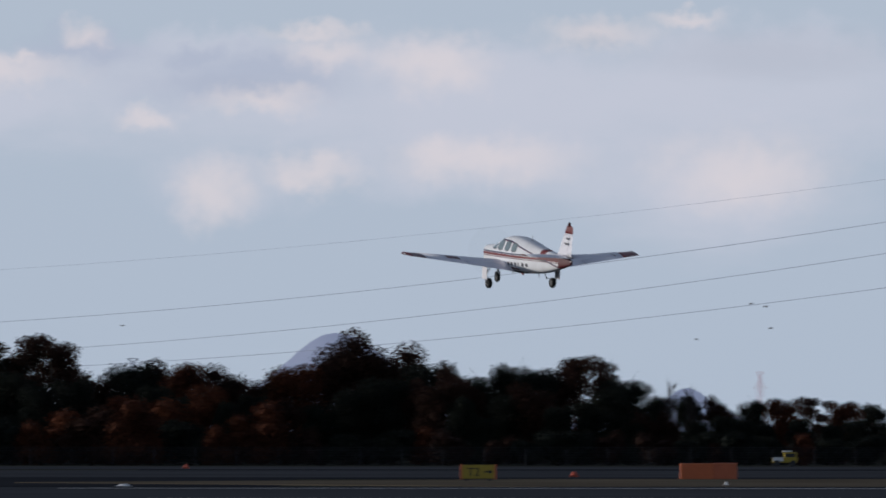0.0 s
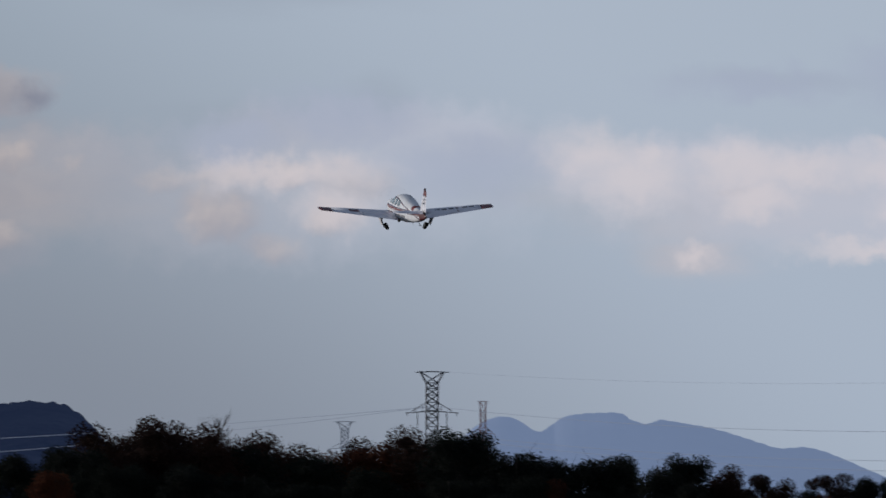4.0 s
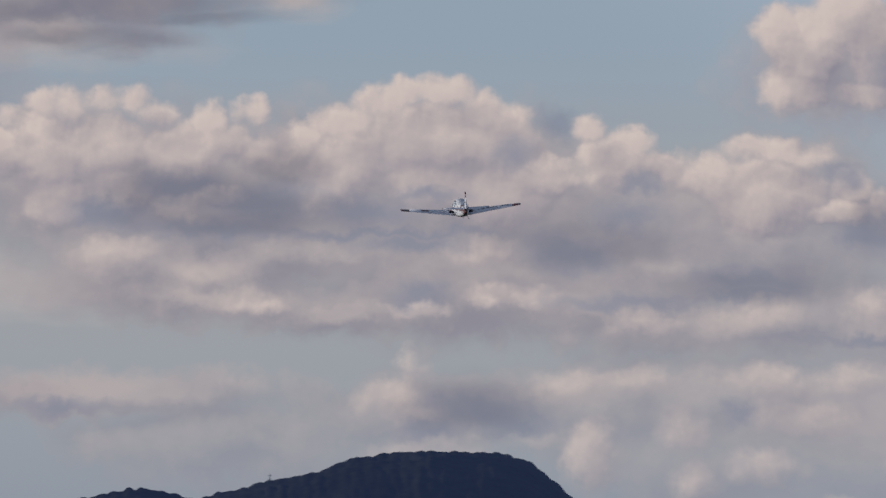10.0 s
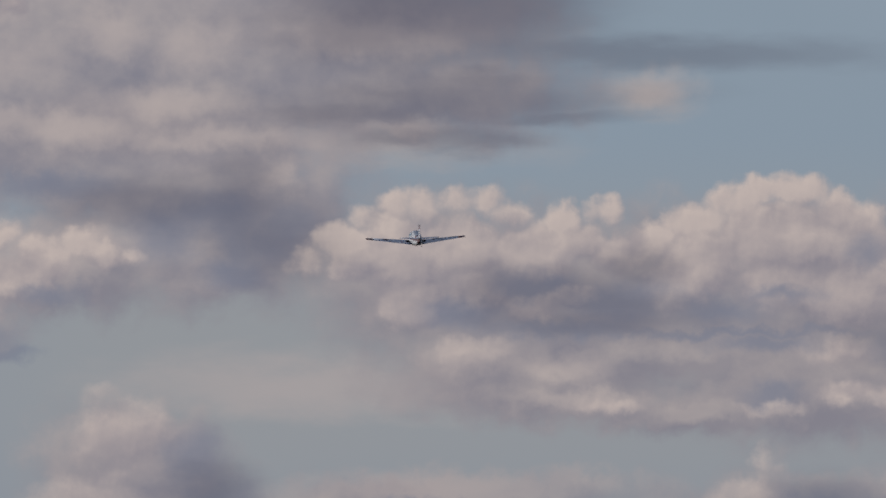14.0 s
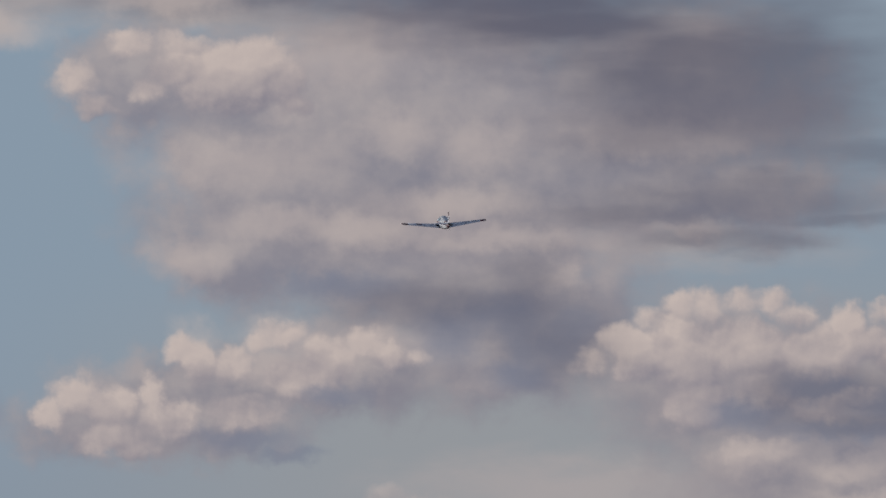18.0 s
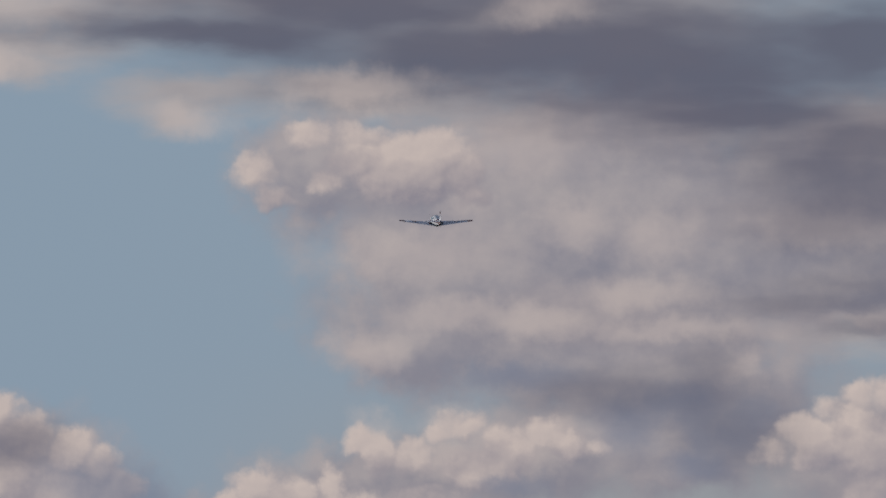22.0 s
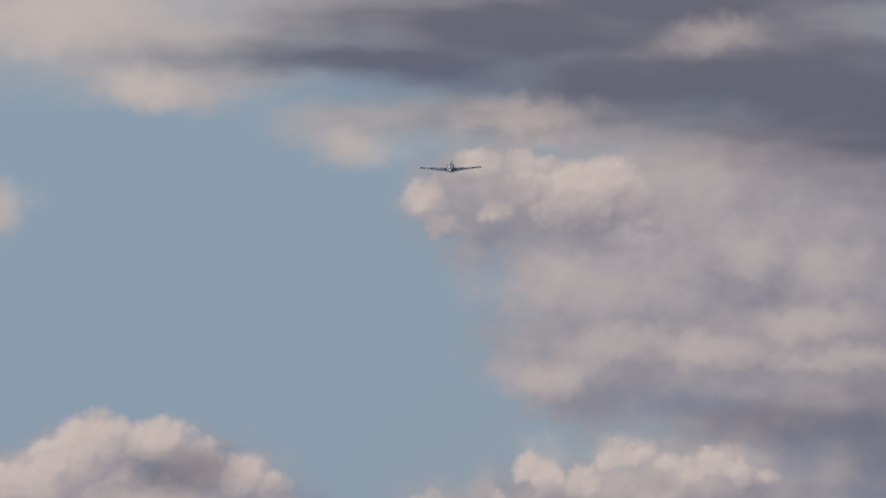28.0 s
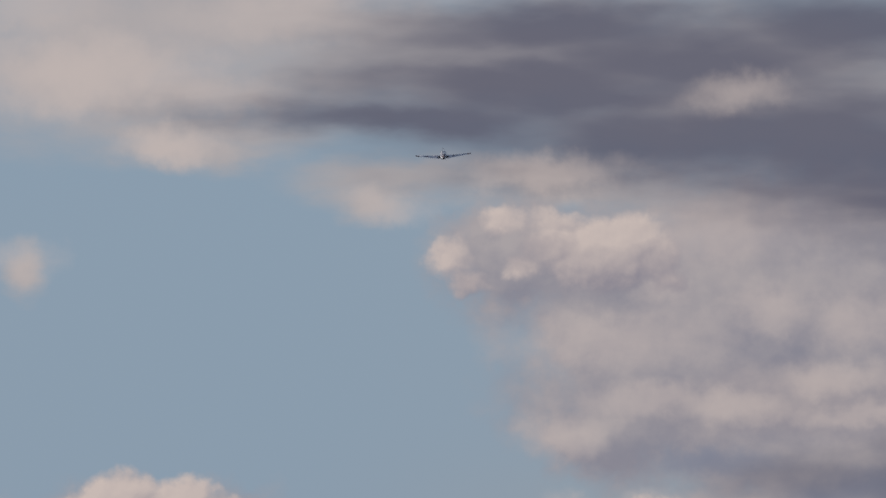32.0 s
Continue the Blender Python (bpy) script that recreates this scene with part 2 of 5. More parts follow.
soft_east_row = [(-12.99, 2.04, 0.46, 0.13), (-13.28, 1.99, 0.16, 0.07), (-12.67, 2.08, 0.32, 0.11), (-11.9, 2.08, 0.46, 0.14), (-11.42, 2.1, 0.39, 0.11), (-10.95, 2.07, 0.2, 0.1), (-10.34, 2.1, 0.27, 0.11), (-10.2, 2.08, 0.16, 0.09), (-9.73, 2.05, 0.21, 0.11), (-9.35, 1.99, 0.12, 0.08), (-11.3, 2.52, 0.25, 0.13), (-10.79, 2.53, 0.16, 0.19), (-10.63, 2.56, 0.24, 0.19), (-10.4, 2.56, 0.14, 0.11), (-10.95, 2.4, 0.75, 0.17), (-12.03, 2.44, 0.41, 0.13), (-12.61, 2.42, 0.29, 0.11), (-10.15, 2.37, 0.37, 0.12)]
soft_east_lumps = [(-12.41, 1.8, 0.2, 0.17), (-12.35, 1.54, 0.2, 0.17), (-11.93, 1.59, 0.35, 0.16), (-11.1, 1.67, 0.26, 0.13), (-10.79, 1.7, 0.1, 0.13), (-9.86, 1.62, 0.3, 0.12), (-11.52, 1.39, 0.2, 0.06), (-13.91, 2.18, 0.14, 0.11), (-13.94, 1.95, 0.29, 0.22), (-13.24, 1.75, 0.25, 0.06), (-13.82, 1.67, 0.46, 0.17), (-12.92, 1.67, 0.21, 0.26), (-11.71, 1.89, 0.46, 0.16)]
soft_east_far = [(-8.87, 1.93, 0.21, 0.09), (-8.48, 1.96, 0.31, 0.09), (-8.07, 1.96, 0.46, 0.11), (-7.75, 1.9, 0.33, 0.13), (-7.91, 1.72, 0.2, 0.15), (-8.55, 1.74, 0.29, 0.22), (-8.23, 1.55, 0.25, 0.13)]
SOFT_HEAPS = soft_lumps + soft_east_row + soft_east_lumps + soft_east_far
veil_mid = [(-16.44, 2.64, 1.28, 0.19), (-16.06, 2.0, 0.96, 0.13)]
veil_high = [(-19.28, 6.05, 2.87, 0.35), (-17.84, 5.76, 1.44, 0.26)]
VEIL_MID = veil_mid + veil_high
dark_west = [(-15.96, 5.65, 0.7, 0.32), (-16.1, 4.92, 0.51, 0.16), (-16.0, 4.28, 0.29, 0.08), (-16.73, 5.36, 0.7, 0.11), (-17.69, 5.6, 0.96, 0.13), (-15.9, 4.76, 0.89, 0.35), (-16.23, 4.16, 0.77, 0.11)]
dark_mid = [(-16.03, 5.02, 0.51, 0.08), (-15.55, 4.82, 0.38, 0.11), (-15.49, 4.35, 0.48, 0.07), (-15.97, 4.0, 0.38, 0.06)]
DARKS = dark_west + dark_mid
wisps_gate = [(-6.42, 2.05, 0.26, 0.13), (-6.19, 1.93, 0.32, 0.18), (-5.71, 2.03, 0.23, 0.1), (-5.51, 1.81, 0.19, 0.09), (-5.27, 1.97, 0.36, 0.11), (-4.6, 2.12, 0.17, 0.04), (-4.66, 1.75, 0.2, 0.09), (-4.31, 2.0, 0.44, 0.1), (-8.17, 1.97, 0.52, 0.1), (-7.88, 1.77, 0.23, 0.13)]
wisps_wood = [(-6.45, 2.05, 0.23, 0.18), (-6.13, 2.05, 0.12, 0.1), (-5.58, 1.98, 0.32, 0.17), (-5.52, 1.82, 0.23, 0.1), (-4.63, 2.12, 0.19, 0.05), (-4.44, 1.97, 0.68, 0.12), (-2.62, 2.01, 0.4, 0.08), (-3.45, 2.04, 0.16, 0.06), (-2.04, 2.2, 0.11, 0.08), (-3.38, 1.75, 0.1, 0.1), (-5.84, 1.5, 0.12, 0.06), (-4.63, 1.75, 0.24, 0.08), (-4.82, 1.53, 0.44, 0.07)]
wisps_field = [(-4.61, 2.09, 0.19, 0.06), (-4.38, 1.97, 0.44, 0.12), (-2.57, 2.0, 0.44, 0.09), (-4.61, 1.73, 0.2, 0.1), (-3.4, 1.7, 0.11, 0.14), (-1.29, 1.31, 0.21, 0.18), (-0.04, 2.04, 0.27, 0.15), (-0.62, 2.09, 0.24, 0.09), (0.02, 1.52, 0.24, 0.12), (-1.66, 1.73, 0.15, 0.06), (-1.03, 1.82, 0.28, 0.08), (-0.84, 1.4, 0.16, 0.09)]
wisps_start = [(0.23, 1.5, 0.46, 0.13), (-1.3, 1.31, 0.18, 0.19), (-0.11, 2.06, 0.3, 0.12), (1.36, 2.29, 0.22, 0.05), (-2.39, 2.06, 0.14, 0.04), (1.69, 1.41, 0.44, 0.22), (0.85, 2.21, 0.32, 0.09), (-0.72, 2.21, 0.28, 0.06), (-0.72, 1.44, 0.28, 0.1)]
WISPS = wisps_gate + wisps_wood + wisps_field + wisps_start
dull_east = [(-7.85, 2.29, 0.46, 0.16), (-7.12, 2.0, 0.5, 0.17), (-5.46, 2.48, 0.54, 0.1), (-4.66, 2.55, 0.37, 0.19), (-8.43, 2.16, 0.33, 0.14), (-4.18, 2.58, 0.25, 0.1)]
dull_field = [(-1.03, 1.98, 0.5, 0.12), (-2.05, 2.11, 0.37, 0.12), (-3.01, 1.95, 0.25, 0.07)]
dull_start = [(-1.13, 1.92, 0.58, 0.12), (-1.39, 2.05, 0.25, 0.07)]
DULL = dull_east + dull_field + dull_start
under_west = [(-20.34, 3.12, 0.38, 0.2), (-20.11, 3.04, 0.22, 0.13), (-21.04, 3.37, 0.13, 0.08), (-17.01, 3.59, 0.32, 0.13), (-16.79, 3.43, 0.19, 0.16), (-17.97, 3.75, 0.38, 0.08)]
under_low_west = [(-18.49, 2.89, 0.35, 0.08), (-18.23, 2.81, 0.22, 0.06), (-20.21, 3.13, 0.19, 0.14), (-16.93, 3.52, 0.22, 0.13), (-16.93, 3.26, 0.19, 0.13), (-17.98, 3.15, 0.22, 0.07), (-17.34, 3.48, 0.26, 0.19), (-16.7, 3.55, 0.19, 0.1)]
under_tower = [(-15.67, 3.03, 0.29, 0.1), (-14.68, 3.08, 0.29, 0.15), (-15.1, 2.95, 0.54, 0.07), (-15.32, 3.19, 0.22, 0.11), (-17.02, 1.97, 0.26, 0.23), (-17.16, 2.23, 0.2, 0.19), (-16.69, 3.53, 0.19, 0.13), (-16.92, 3.41, 0.13, 0.22), (-13.95, 2.85, 0.38, 0.06), (-13.02, 2.79, 0.26, 0.11), (-13.92, 2.58, 0.21, 0.09), (-13.57, 1.92, 0.26, 0.11), (-13.86, 1.8, 0.19, 0.07), (-15.93, 1.94, 0.29, 0.06), (-14.2, 3.04, 0.29, 0.1)]
under_mid = [(-14.81, 3.09, 0.38, 0.1), (-13.09, 2.83, 0.32, 0.11), (-11.3, 2.92, 0.15, 0.13), (-11.49, 3.23, 0.13, 0.08), (-12.03, 2.66, 0.35, 0.1), (-14.17, 2.92, 0.89, 0.04), (-15.16, 3.2, 0.19, 0.07), (-13.47, 1.89, 0.26, 0.13), (-13.79, 1.99, 0.16, 0.11), (-13.12, 3.55, 0.13, 0.11), (-13.37, 3.36, 0.13, 0.1), (-12.64, 3.17, 0.13, 0.06), (-10.88, 3.81, 0.14, 0.11), (-11.2, 3.84, 0.16, 0.19), (-12.73, 2.53, 0.57, 0.06), (-11.14, 2.31, 0.7, 0.04)]
under_east = [(-13.59, 1.95, 0.29, 0.14), (-13.31, 1.84, 0.24, 0.1), (-12.93, 2.79, 0.16, 0.1), (-11.39, 2.91, 0.19, 0.08), (-11.26, 2.98, 0.08, 0.13), (-11.52, 3.23, 0.16, 0.08), (-12.73, 3.01, 0.26, 0.11), (-12.06, 2.59, 0.35, 0.04), (-10.24, 2.47, 0.13, 0.08), (-10.63, 2.28, 0.64, 0.04), (-11.01, 3.84, 0.19, 0.11), (-9.57, 2.4, 0.13, 0.1), (-12.09, 1.89, 0.13, 0.08), (-13.88, 3.13, 0.29, 0.06)]
UNDERSIDES = under_west + under_low_west + under_tower + under_mid + under_east
gleams_west = [(-18.91, 5.41, 0.44, 0.1), (-17.85, 5.79, 0.24, 0.1), (-19.81, 5.19, 0.22, 0.09), (-17.63, 4.61, 0.22, 0.16), (-18.53, 4.45, 0.6, 0.17), (-17.86, 4.07, 0.36, 0.12), (-18.85, 3.91, 0.24, 0.14), (-16.74, 3.78, 0.14, 0.08), (-16.16, 4.57, 0.4, 0.1), (-17.22, 4.54, 0.32, 0.17), (-18.02, 5.06, 0.52, 0.21), (-15.97, 5.11, 0.24, 0.17), (-18.27, 4.1, 0.48, 0.1), (-17.06, 4.03, 0.6, 0.07)]
gleams_high = [(-21.04, 5.53, 0.28, 0.11), (-21.53, 5.99, 0.72, 0.25), (-20.72, 5.83, 0.6, 0.12), (-17.81, 5.84, 0.24, 0.12), (-18.9, 5.41, 0.44, 0.12), (-19.83, 5.22, 0.2, 0.11), (-21.88, 4.9, 0.2, 0.12), (-20.4, 6.28, 0.8, 0.15), (-21.81, 6.31, 0.48, 0.17)]
gleams_mid = [(-17.64, 4.64, 0.24, 0.09), (-18.25, 4.75, 0.16, 0.12), (-16.1, 4.6, 0.56, 0.11), (-17.8, 4.09, 0.24, 0.11), (-15.98, 4.08, 0.24, 0.05), (-16.68, 3.81, 0.1, 0.11), (-14.54, 4.3, 0.24, 0.1), (-17.32, 4.22, 0.48, 0.1), (-18.34, 3.47, 0.2, 0.11), (-17.99, 3.39, 0.28, 0.15), (-17.64, 3.46, 0.28, 0.13), (-18.21, 3.33, 0.36, 0.15), (-18.76, 3.46, 0.16, 0.12), (-15.08, 2.72, 0.24, 0.1), (-14.92, 2.54, 0.36, 0.07)]
GLEAMS = gleams_west + gleams_high + gleams_mid
BANK_GLEAMS = [(-17.81, 5.84, 0.27, 0.11), (-18.9, 5.41, 0.41, 0.11), (-21.53, 5.96, 0.64, 0.19), (-21.04, 5.54, 0.29, 0.1)]
bodies_west = [(-18.65, 4.5, 0.41, 0.38), (-18.62, 3.96, 0.48, 0.29), (-17.85, 4.03, 1.05, 0.38), (-18.94, 4.89, 0.54, 0.35), (-17.09, 4.22, 1.05, 0.51), (-19.05, 4.96, 0.54, 0.26), (-21.15, 3.23, 0.96, 0.41), (-17.93, 4.61, 1.05, 0.73), (-17.32, 4.68, 0.96, 0.83), (-18.18, 4.01, 0.86, 0.38), (-17.39, 3.82, 0.96, 0.41), (-18.51, 4.84, 0.51, 0.35), (-17.66, 4.6, 1.34, 0.73), (-16.29, 4.73, 1.21, 0.54), (-18.3, 4.19, 0.77, 0.54), (-17.25, 3.77, 1.15, 0.38), (-16.77, 3.52, 0.51, 0.35), (-18.49, 3.2, 1.05, 0.22), (-19, 2.97, 0.89, 0.22), (-15.81, 3.26, 0.7, 0.38), (-16.13, 4.28, 1.21, 0.29)]
bodies_mid = [(-15.54, 2.76, 0.51, 0.22), (-14.75, 2.82, 0.83, 0.22), (-13.5, 2.72, 0.83, 0.19), (-14.37, 2.47, 0.77, 0.14), (-15.16, 2.7, 0.45, 0.16), (-15.73, 3.18, 0.83, 0.51), (-15.1, 2.95, 1.05, 0.48), (-13.82, 3.2, 1.05, 0.48), (-13.66, 2.62, 0.96, 0.35), (-15.1, 2.57, 1.05, 0.19), (-17.1, 3.38, 0.83, 0.35), (-17.77, 3.35, 0.48, 0.29), (-17.53, 2.14, 0.61, 0.41), (-13.83, 1.92, 0.83, 0.19), (-15.58, 2, 1.12, 0.16), (-14.49, 2.82, 0.86, 0.19), (-12.51, 2.72, 0.96, 0.21), (-14.4, 3.14, 1.34, 0.51), (-12.9, 2.92, 1.53, 0.45), (-11.94, 2.92, 0.96, 0.41), (-11.94, 2.41, 1.66, 0.22), (-13.21, 2.53, 1.6, 0.22), (-12.1, 1.96, 1.34, 0.26), (-11.14, 1.9, 1.21, 0.35), (-13.79, 1.99, 0.54, 0.19), (-14.97, 1.73, 0.89, 0.26), (-12.26, 1.64, 0.83, 0.29), (-11.46, 3.84, 0.7, 0.35)]
bodies_east = [(-12.02, 1.92, 1.05, 0.29), (-12.91, 1.91, 0.64, 0.29), (-11.06, 1.85, 0.83, 0.29), (-12.27, 1.6, 0.77, 0.29), (-10.1, 1.98, 0.73, 0.19), (-13.77, 1.91, 0.54, 0.22), (-11.22, 2.43, 1.05, 0.26), (-9.85, 2.43, 0.41, 0.18), (-9.78, 1.59, 0.35, 0.18), (-11.15, 1.98, 1.05, 0.29), (-9.72, 1.91, 1.21, 0.32), (-8.28, 1.79, 1.34, 0.35), (-11.15, 2.46, 1.05, 0.26), (-10.99, 1.59, 1.05, 0.26), (-7.64, 2.11, 1.12, 0.26), (-11.76, 3.09, 0.48, 0.41), (-5.84, 1.92, 1.05, 0.24), (-4.24, 1.95, 1.34, 0.19), (-4.88, 1.69, 1.28, 0.19), (-2.65, 1.91, 0.96, 0.19), (0.05, 1.98, 1.05, 0.19), (0.37, 1.44, 0.96, 0.19), (-1.39, 2.02, 1.15, 0.19), (1.81, 1.92, 1.05, 0.35), (-1.23, 1.35, 0.48, 0.19)]
BODIES = bodies_west + bodies_mid + bodies_east
stratus_dark = [(-18.01, 6.02, 1.21, 0.29), (-17.27, 5.67, 1.02, 0.35), (-19.12, 5.89, 1.34, 0.22), (-18.8, 6.18, 1.34, 0.22), (-17.21, 6.18, 0.83, 0.32), (-18.03, 5.6, 1.91, 0.32), (-17.07, 5.51, 1.28, 0.38), (-19.62, 5.71, 1.34, 0.14), (-18.67, 5.82, 1.47, 0.16), (-20.8, 3.33, 0.32, 0.16), (-17.09, 5.5, 1.91, 0.24), (-15.56, 4.83, 0.83, 0.7), (-16.61, 5.24, 0.96, 0.16), (-15.97, 5.08, 1.05, 0.19), (-15.49, 4.29, 0.48, 0.11), (-15.81, 4.03, 0.48, 0.09), (-16.9, 3.65, 0.29, 0.29), (-15.49, 3.14, 0.22, 0.19), (-15.6, 4.26, 1.18, 0.14), (-14.61, 4.5, 1.44, 0.11), (-17.33, 3.63, 0.64, 0.19), (-15.57, 3.99, 0.45, 0.08), (-16.75, 3.47, 0.41, 0.26), (-15.16, 3.14, 0.57, 0.16), (-14.94, 2.98, 0.64, 0.11), (-17.08, 2.04, 0.29, 0.22), (-13.57, 1.95, 0.38, 0.16), (-13.06, 2.88, 0.51, 0.19)]
stratus_grey = [(-11.36, 3.01, 0.19, 0.14), (-11.97, 2.63, 0.57, 0.11), (-14.87, 3.07, 0.64, 0.11), (-12.9, 2.82, 0.41, 0.11), (-13.56, 1.96, 0.41, 0.16), (-14.71, 3.33, 0.26, 0.13), (-11.08, 4.03, 0.29, 0.19), (-15.13, 4.13, 0.48, 0.06), (-11.31, 3.03, 0.22, 0.16), (-9.91, 2.42, 0.38, 0.13), (-7.96, 2.23, 0.83, 0.16), (-7.61, 2.36, 0.19, 0.16), (-7.07, 2.07, 0.38, 0.19), (-8.12, 2.97, 0.8, 0.13), (-10.36, 2.39, 0.26, 0.13), (-5.36, 2.48, 0.57, 0.07), (-5.62, 1.87, 0.13, 0.04), (-4.02, 2.46, 0.64, 0.08), (-1.07, 1.95, 0.41, 0.08), (1.81, 2.1, 0.7, 0.14), (0.85, 2.21, 0.19, 0.08)]
SHADE = stratus_dark + stratus_grey + DARKS
veil = [(-20.88, 6.25, 1.98, 0.48), (-21.36, 5.99, 1.15, 0.45), (-19.12, 6.08, 1.6, 0.35), (-17.69, 5.95, 1.28, 0.38), (-20.94, 5.64, 0.96, 0.14), (-17.69, 5.86, 0.35, 0.14), (-21.38, 5.85, 1.05, 0.24), (-17.87, 5.83, 0.29, 0.13), (-18.89, 5.35, 0.54, 0.13), (-18.67, 5.3, 1.05, 0.14), (-17.87, 5.2, 0.83, 0.13), (-19.81, 5.36, 0.61, 0.13), (-20.9, 5.52, 0.61, 0.13), (-21.86, 4.86, 0.13, 0.16), (-19.31, 5.95, 2.23, 0.13), (-16.13, 4.67, 0.96, 0.19), (-15.97, 5.18, 0.64, 0.19), (-19, 5.36, 0.54, 0.16), (-19.9, 5.25, 0.22, 0.13), (-17.25, 5.18, 0.64, 0.19), (-17.48, 4.08, 0.96, 0.22), (-16.37, 4.01, 1.12, 0.16), (-14.58, 4.26, 0.29, 0.13), (-10.68, 1.85, 1.6, 0.29), (-5.2, 1.82, 1.6, 0.29), (-2.97, 1.79, 1.44, 0.29), (-5.84, 1.5, 0.38, 0.16), (0.37, 1.76, 2.87, 0.41), (1.49, 1.35, 0.8, 0.38)]
VEIL = veil + VEIL_MID

def make_sky():
    world = bpy.data.worlds.new("evening_sky")
    scene.world, world.use_nodes = world, True
    world.node_tree.nodes.clear()
    n = Nodes(world.node_tree)
    way = n.put("ShaderNodeTexCoord").outputs["Generated"]
    part = n.put("ShaderNodeSeparateXYZ", way)
    s = n.math("DEGREES", n.math("ARCTAN2", part.outputs[0], part.outputs[1]))
    e = n.math("DEGREES", n.math("ARCSINE", part.outputs[2]))
    p = n.put("ShaderNodeCombineXYZ", s, e, 0.0).outputs[0]

    air = n.put("ShaderNodeTexSky", sky_type="NISHITA", sun_disc=False, sun_elevation=radians(SUN_HEIGHT), sun_rotation=radians(SUN_TURN), air_density=1.2, dust_density=2.0)
    clear = n.vec("SCALE", air.outputs[0])
    clear.node.inputs["Scale"].default_value = 0.08
    haze = n.mix(n.ramp(e, 0.6, 3.6), HAZE_LOW, HAZE_HIGH)
    haze = n.mix(n.math("MULTIPLY", n.math("MULTIPLY", n.ramp(s, -20.8, -17.3), n.ramp(s, -9.5, -12.0, 0.3, 1.0)), n.math("MULTIPLY", n.ramp(e, 0.6, 2.6), n.ramp(e, 4.1, 3.0, 0.25, 1.0))), haze, HAZE_GREY)
    bright = n.math("ADD", s, n.math("MULTIPLY", n.math("SUBTRACT", e, 1.2), 1.1))
    haze = n.mix(n.ramp(bright, -10.2, -4.8), haze, HAZE_EAST)
    haze = n.mix(n.ramp(e, 6.5, 24.0), haze, HAZE_ABOVE)
    from_sun = n.put("ShaderNodeVectorMath", way, (math.sin(radians(SUN_TURN)), math.cos(radians(SUN_TURN)), 0), operation="DOT_PRODUCT").outputs["Value"]
    haze = n.mix(n.ramp(from_sun, 0.08, -0.75), haze, HAZE_BEHIND)
    sky = n.mix(0.9, clear, haze)

    def depth_at(tree, place):
        g = n.put("ShaderNodeGroup", node_tree=tree)
        n.tree.links.new(place, g.inputs[0])
        return g.outputs[0]

    east = n.ramp(s, -9.5, -3.0)
    veil = cloud_group("veil", VEIL, 0.16, 0.14, 0.5, (0.5, 1.3, 0))
    sky = n.mix(n.ramp(depth_at(veil, p), -0.35, 0.85, 0.0, 0.9), sky, n.mix(east, VEIL_COLOUR, VEIL_EAST))

    # broad masses, softly modelled from the sun's side
    masses = cloud_group("cloud_masses", BODIES, 0.2, 0.18, 0.35)
    inside = depth_at(masses, p)
    slope = n.math("SUBTRACT", inside, depth_at(masses, n.vec("ADD", p, (-0.09, 0.09, 0.0))))
    folds = n.ramp(n.noise(n.vec("MULTIPLY", p, (1.0, 1.9, 0.0)), 1.5, 5.0, 0.5, True).outputs[0], 0.32, 0.68)
    tone = n.math("ADD", n.math("MULTIPLY", folds, 0.36), n.ramp(slope, -0.28, 0.42, 0.0, 0.7, False))
    mass = n.mix(tone, MASS_DARK, MASS_LIGHT)
    mass = n.mix(n.ramp(s, -13.5, -8.5, 0.0, 0.6), mass, MASS_BLUE)
    mass = n.mix(n.ramp(s, -10.5, -7.0), mass, VEIL_EAST)
    low = n.math("MAXIMUM", n.ramp(e, 1.5, 2.5, 0.4, 0.88), n.ramp(s, -15.0, -16.0, 0.0, 0.88))
    sky = n.mix(n.math("MULTIPLY", n.ramp(inside, -0.3, 0.5), low), sky, mass)

    gleam = cloud_group("gleams", GLEAMS, 0.14, 0.16, 0.35)
    sky = n.mix(n.ramp(depth_at(gleam, p), -0.5, 0.95, 0.0, 0.42), sky, CLOUD_LIT)

    # heaped cumulus, lit where they turn to the sun: dissolving heaps first, then the crisp domes
    for name, puffs, relief, rim, weight, step in (("soft_cumulus", SOFT_HEAPS, 0.8, 0.19, 0.85, 0.15), ("cumulus", HEAPS, 1.0, 0.11, 1.0, 0.22)):
        heaps = heap_group(name, puffs, relief)
        here = depth_at(heaps, p)
        facing = n.math("SUBTRACT", here, depth_at(heaps, n.vec("ADD", p, (-0.02, 0.028, 0.0))))
        toward = n.math("SUBTRACT", here, depth_at(heaps, n.vec("ADD", p, (-0.55 * step, 0.83 * step, 0.0))))
        glow = n.math("ADD", n.ramp(facing, -0.055, 0.075, 0.0, 0.32, False), n.ramp(toward, -0.13, 0.17, 0.0, 0.74, False))
        body = n.mix(glow, CLOUD_SHADE, CLOUD_LIT)
        body = n.mix(n.math("MULTIPLY", east, 0.8), body, CLOUD_EAST)
        fade = n.math("MULTIPLY", n.ramp(s, -11.0, -6.0, 1.0, 0.6), n.ramp(e, 1.0, 2.6, 0.72, 1.0))
        cover = n.math("MULTIPLY", n.ramp(here, 0.0, rim), weight)
        sky = n.mix(n.math("MULTIPLY", cover, fade), sky, body)

    # blue-grey undersides and hollows
    under = cloud_group("undersides", UNDERSIDES, 0.1, 0.16, 0.3)
    sky = n.mix(n.ramp(depth_at(under, p), -0.35, 0.9, 0.0, 0.6), sky, UNDER_COLOUR)

    banks = cloud_group("shaded_banks", SHADE, 0.2, 0.10, 0.5, (0.4, 1.3, 0), 2.5)
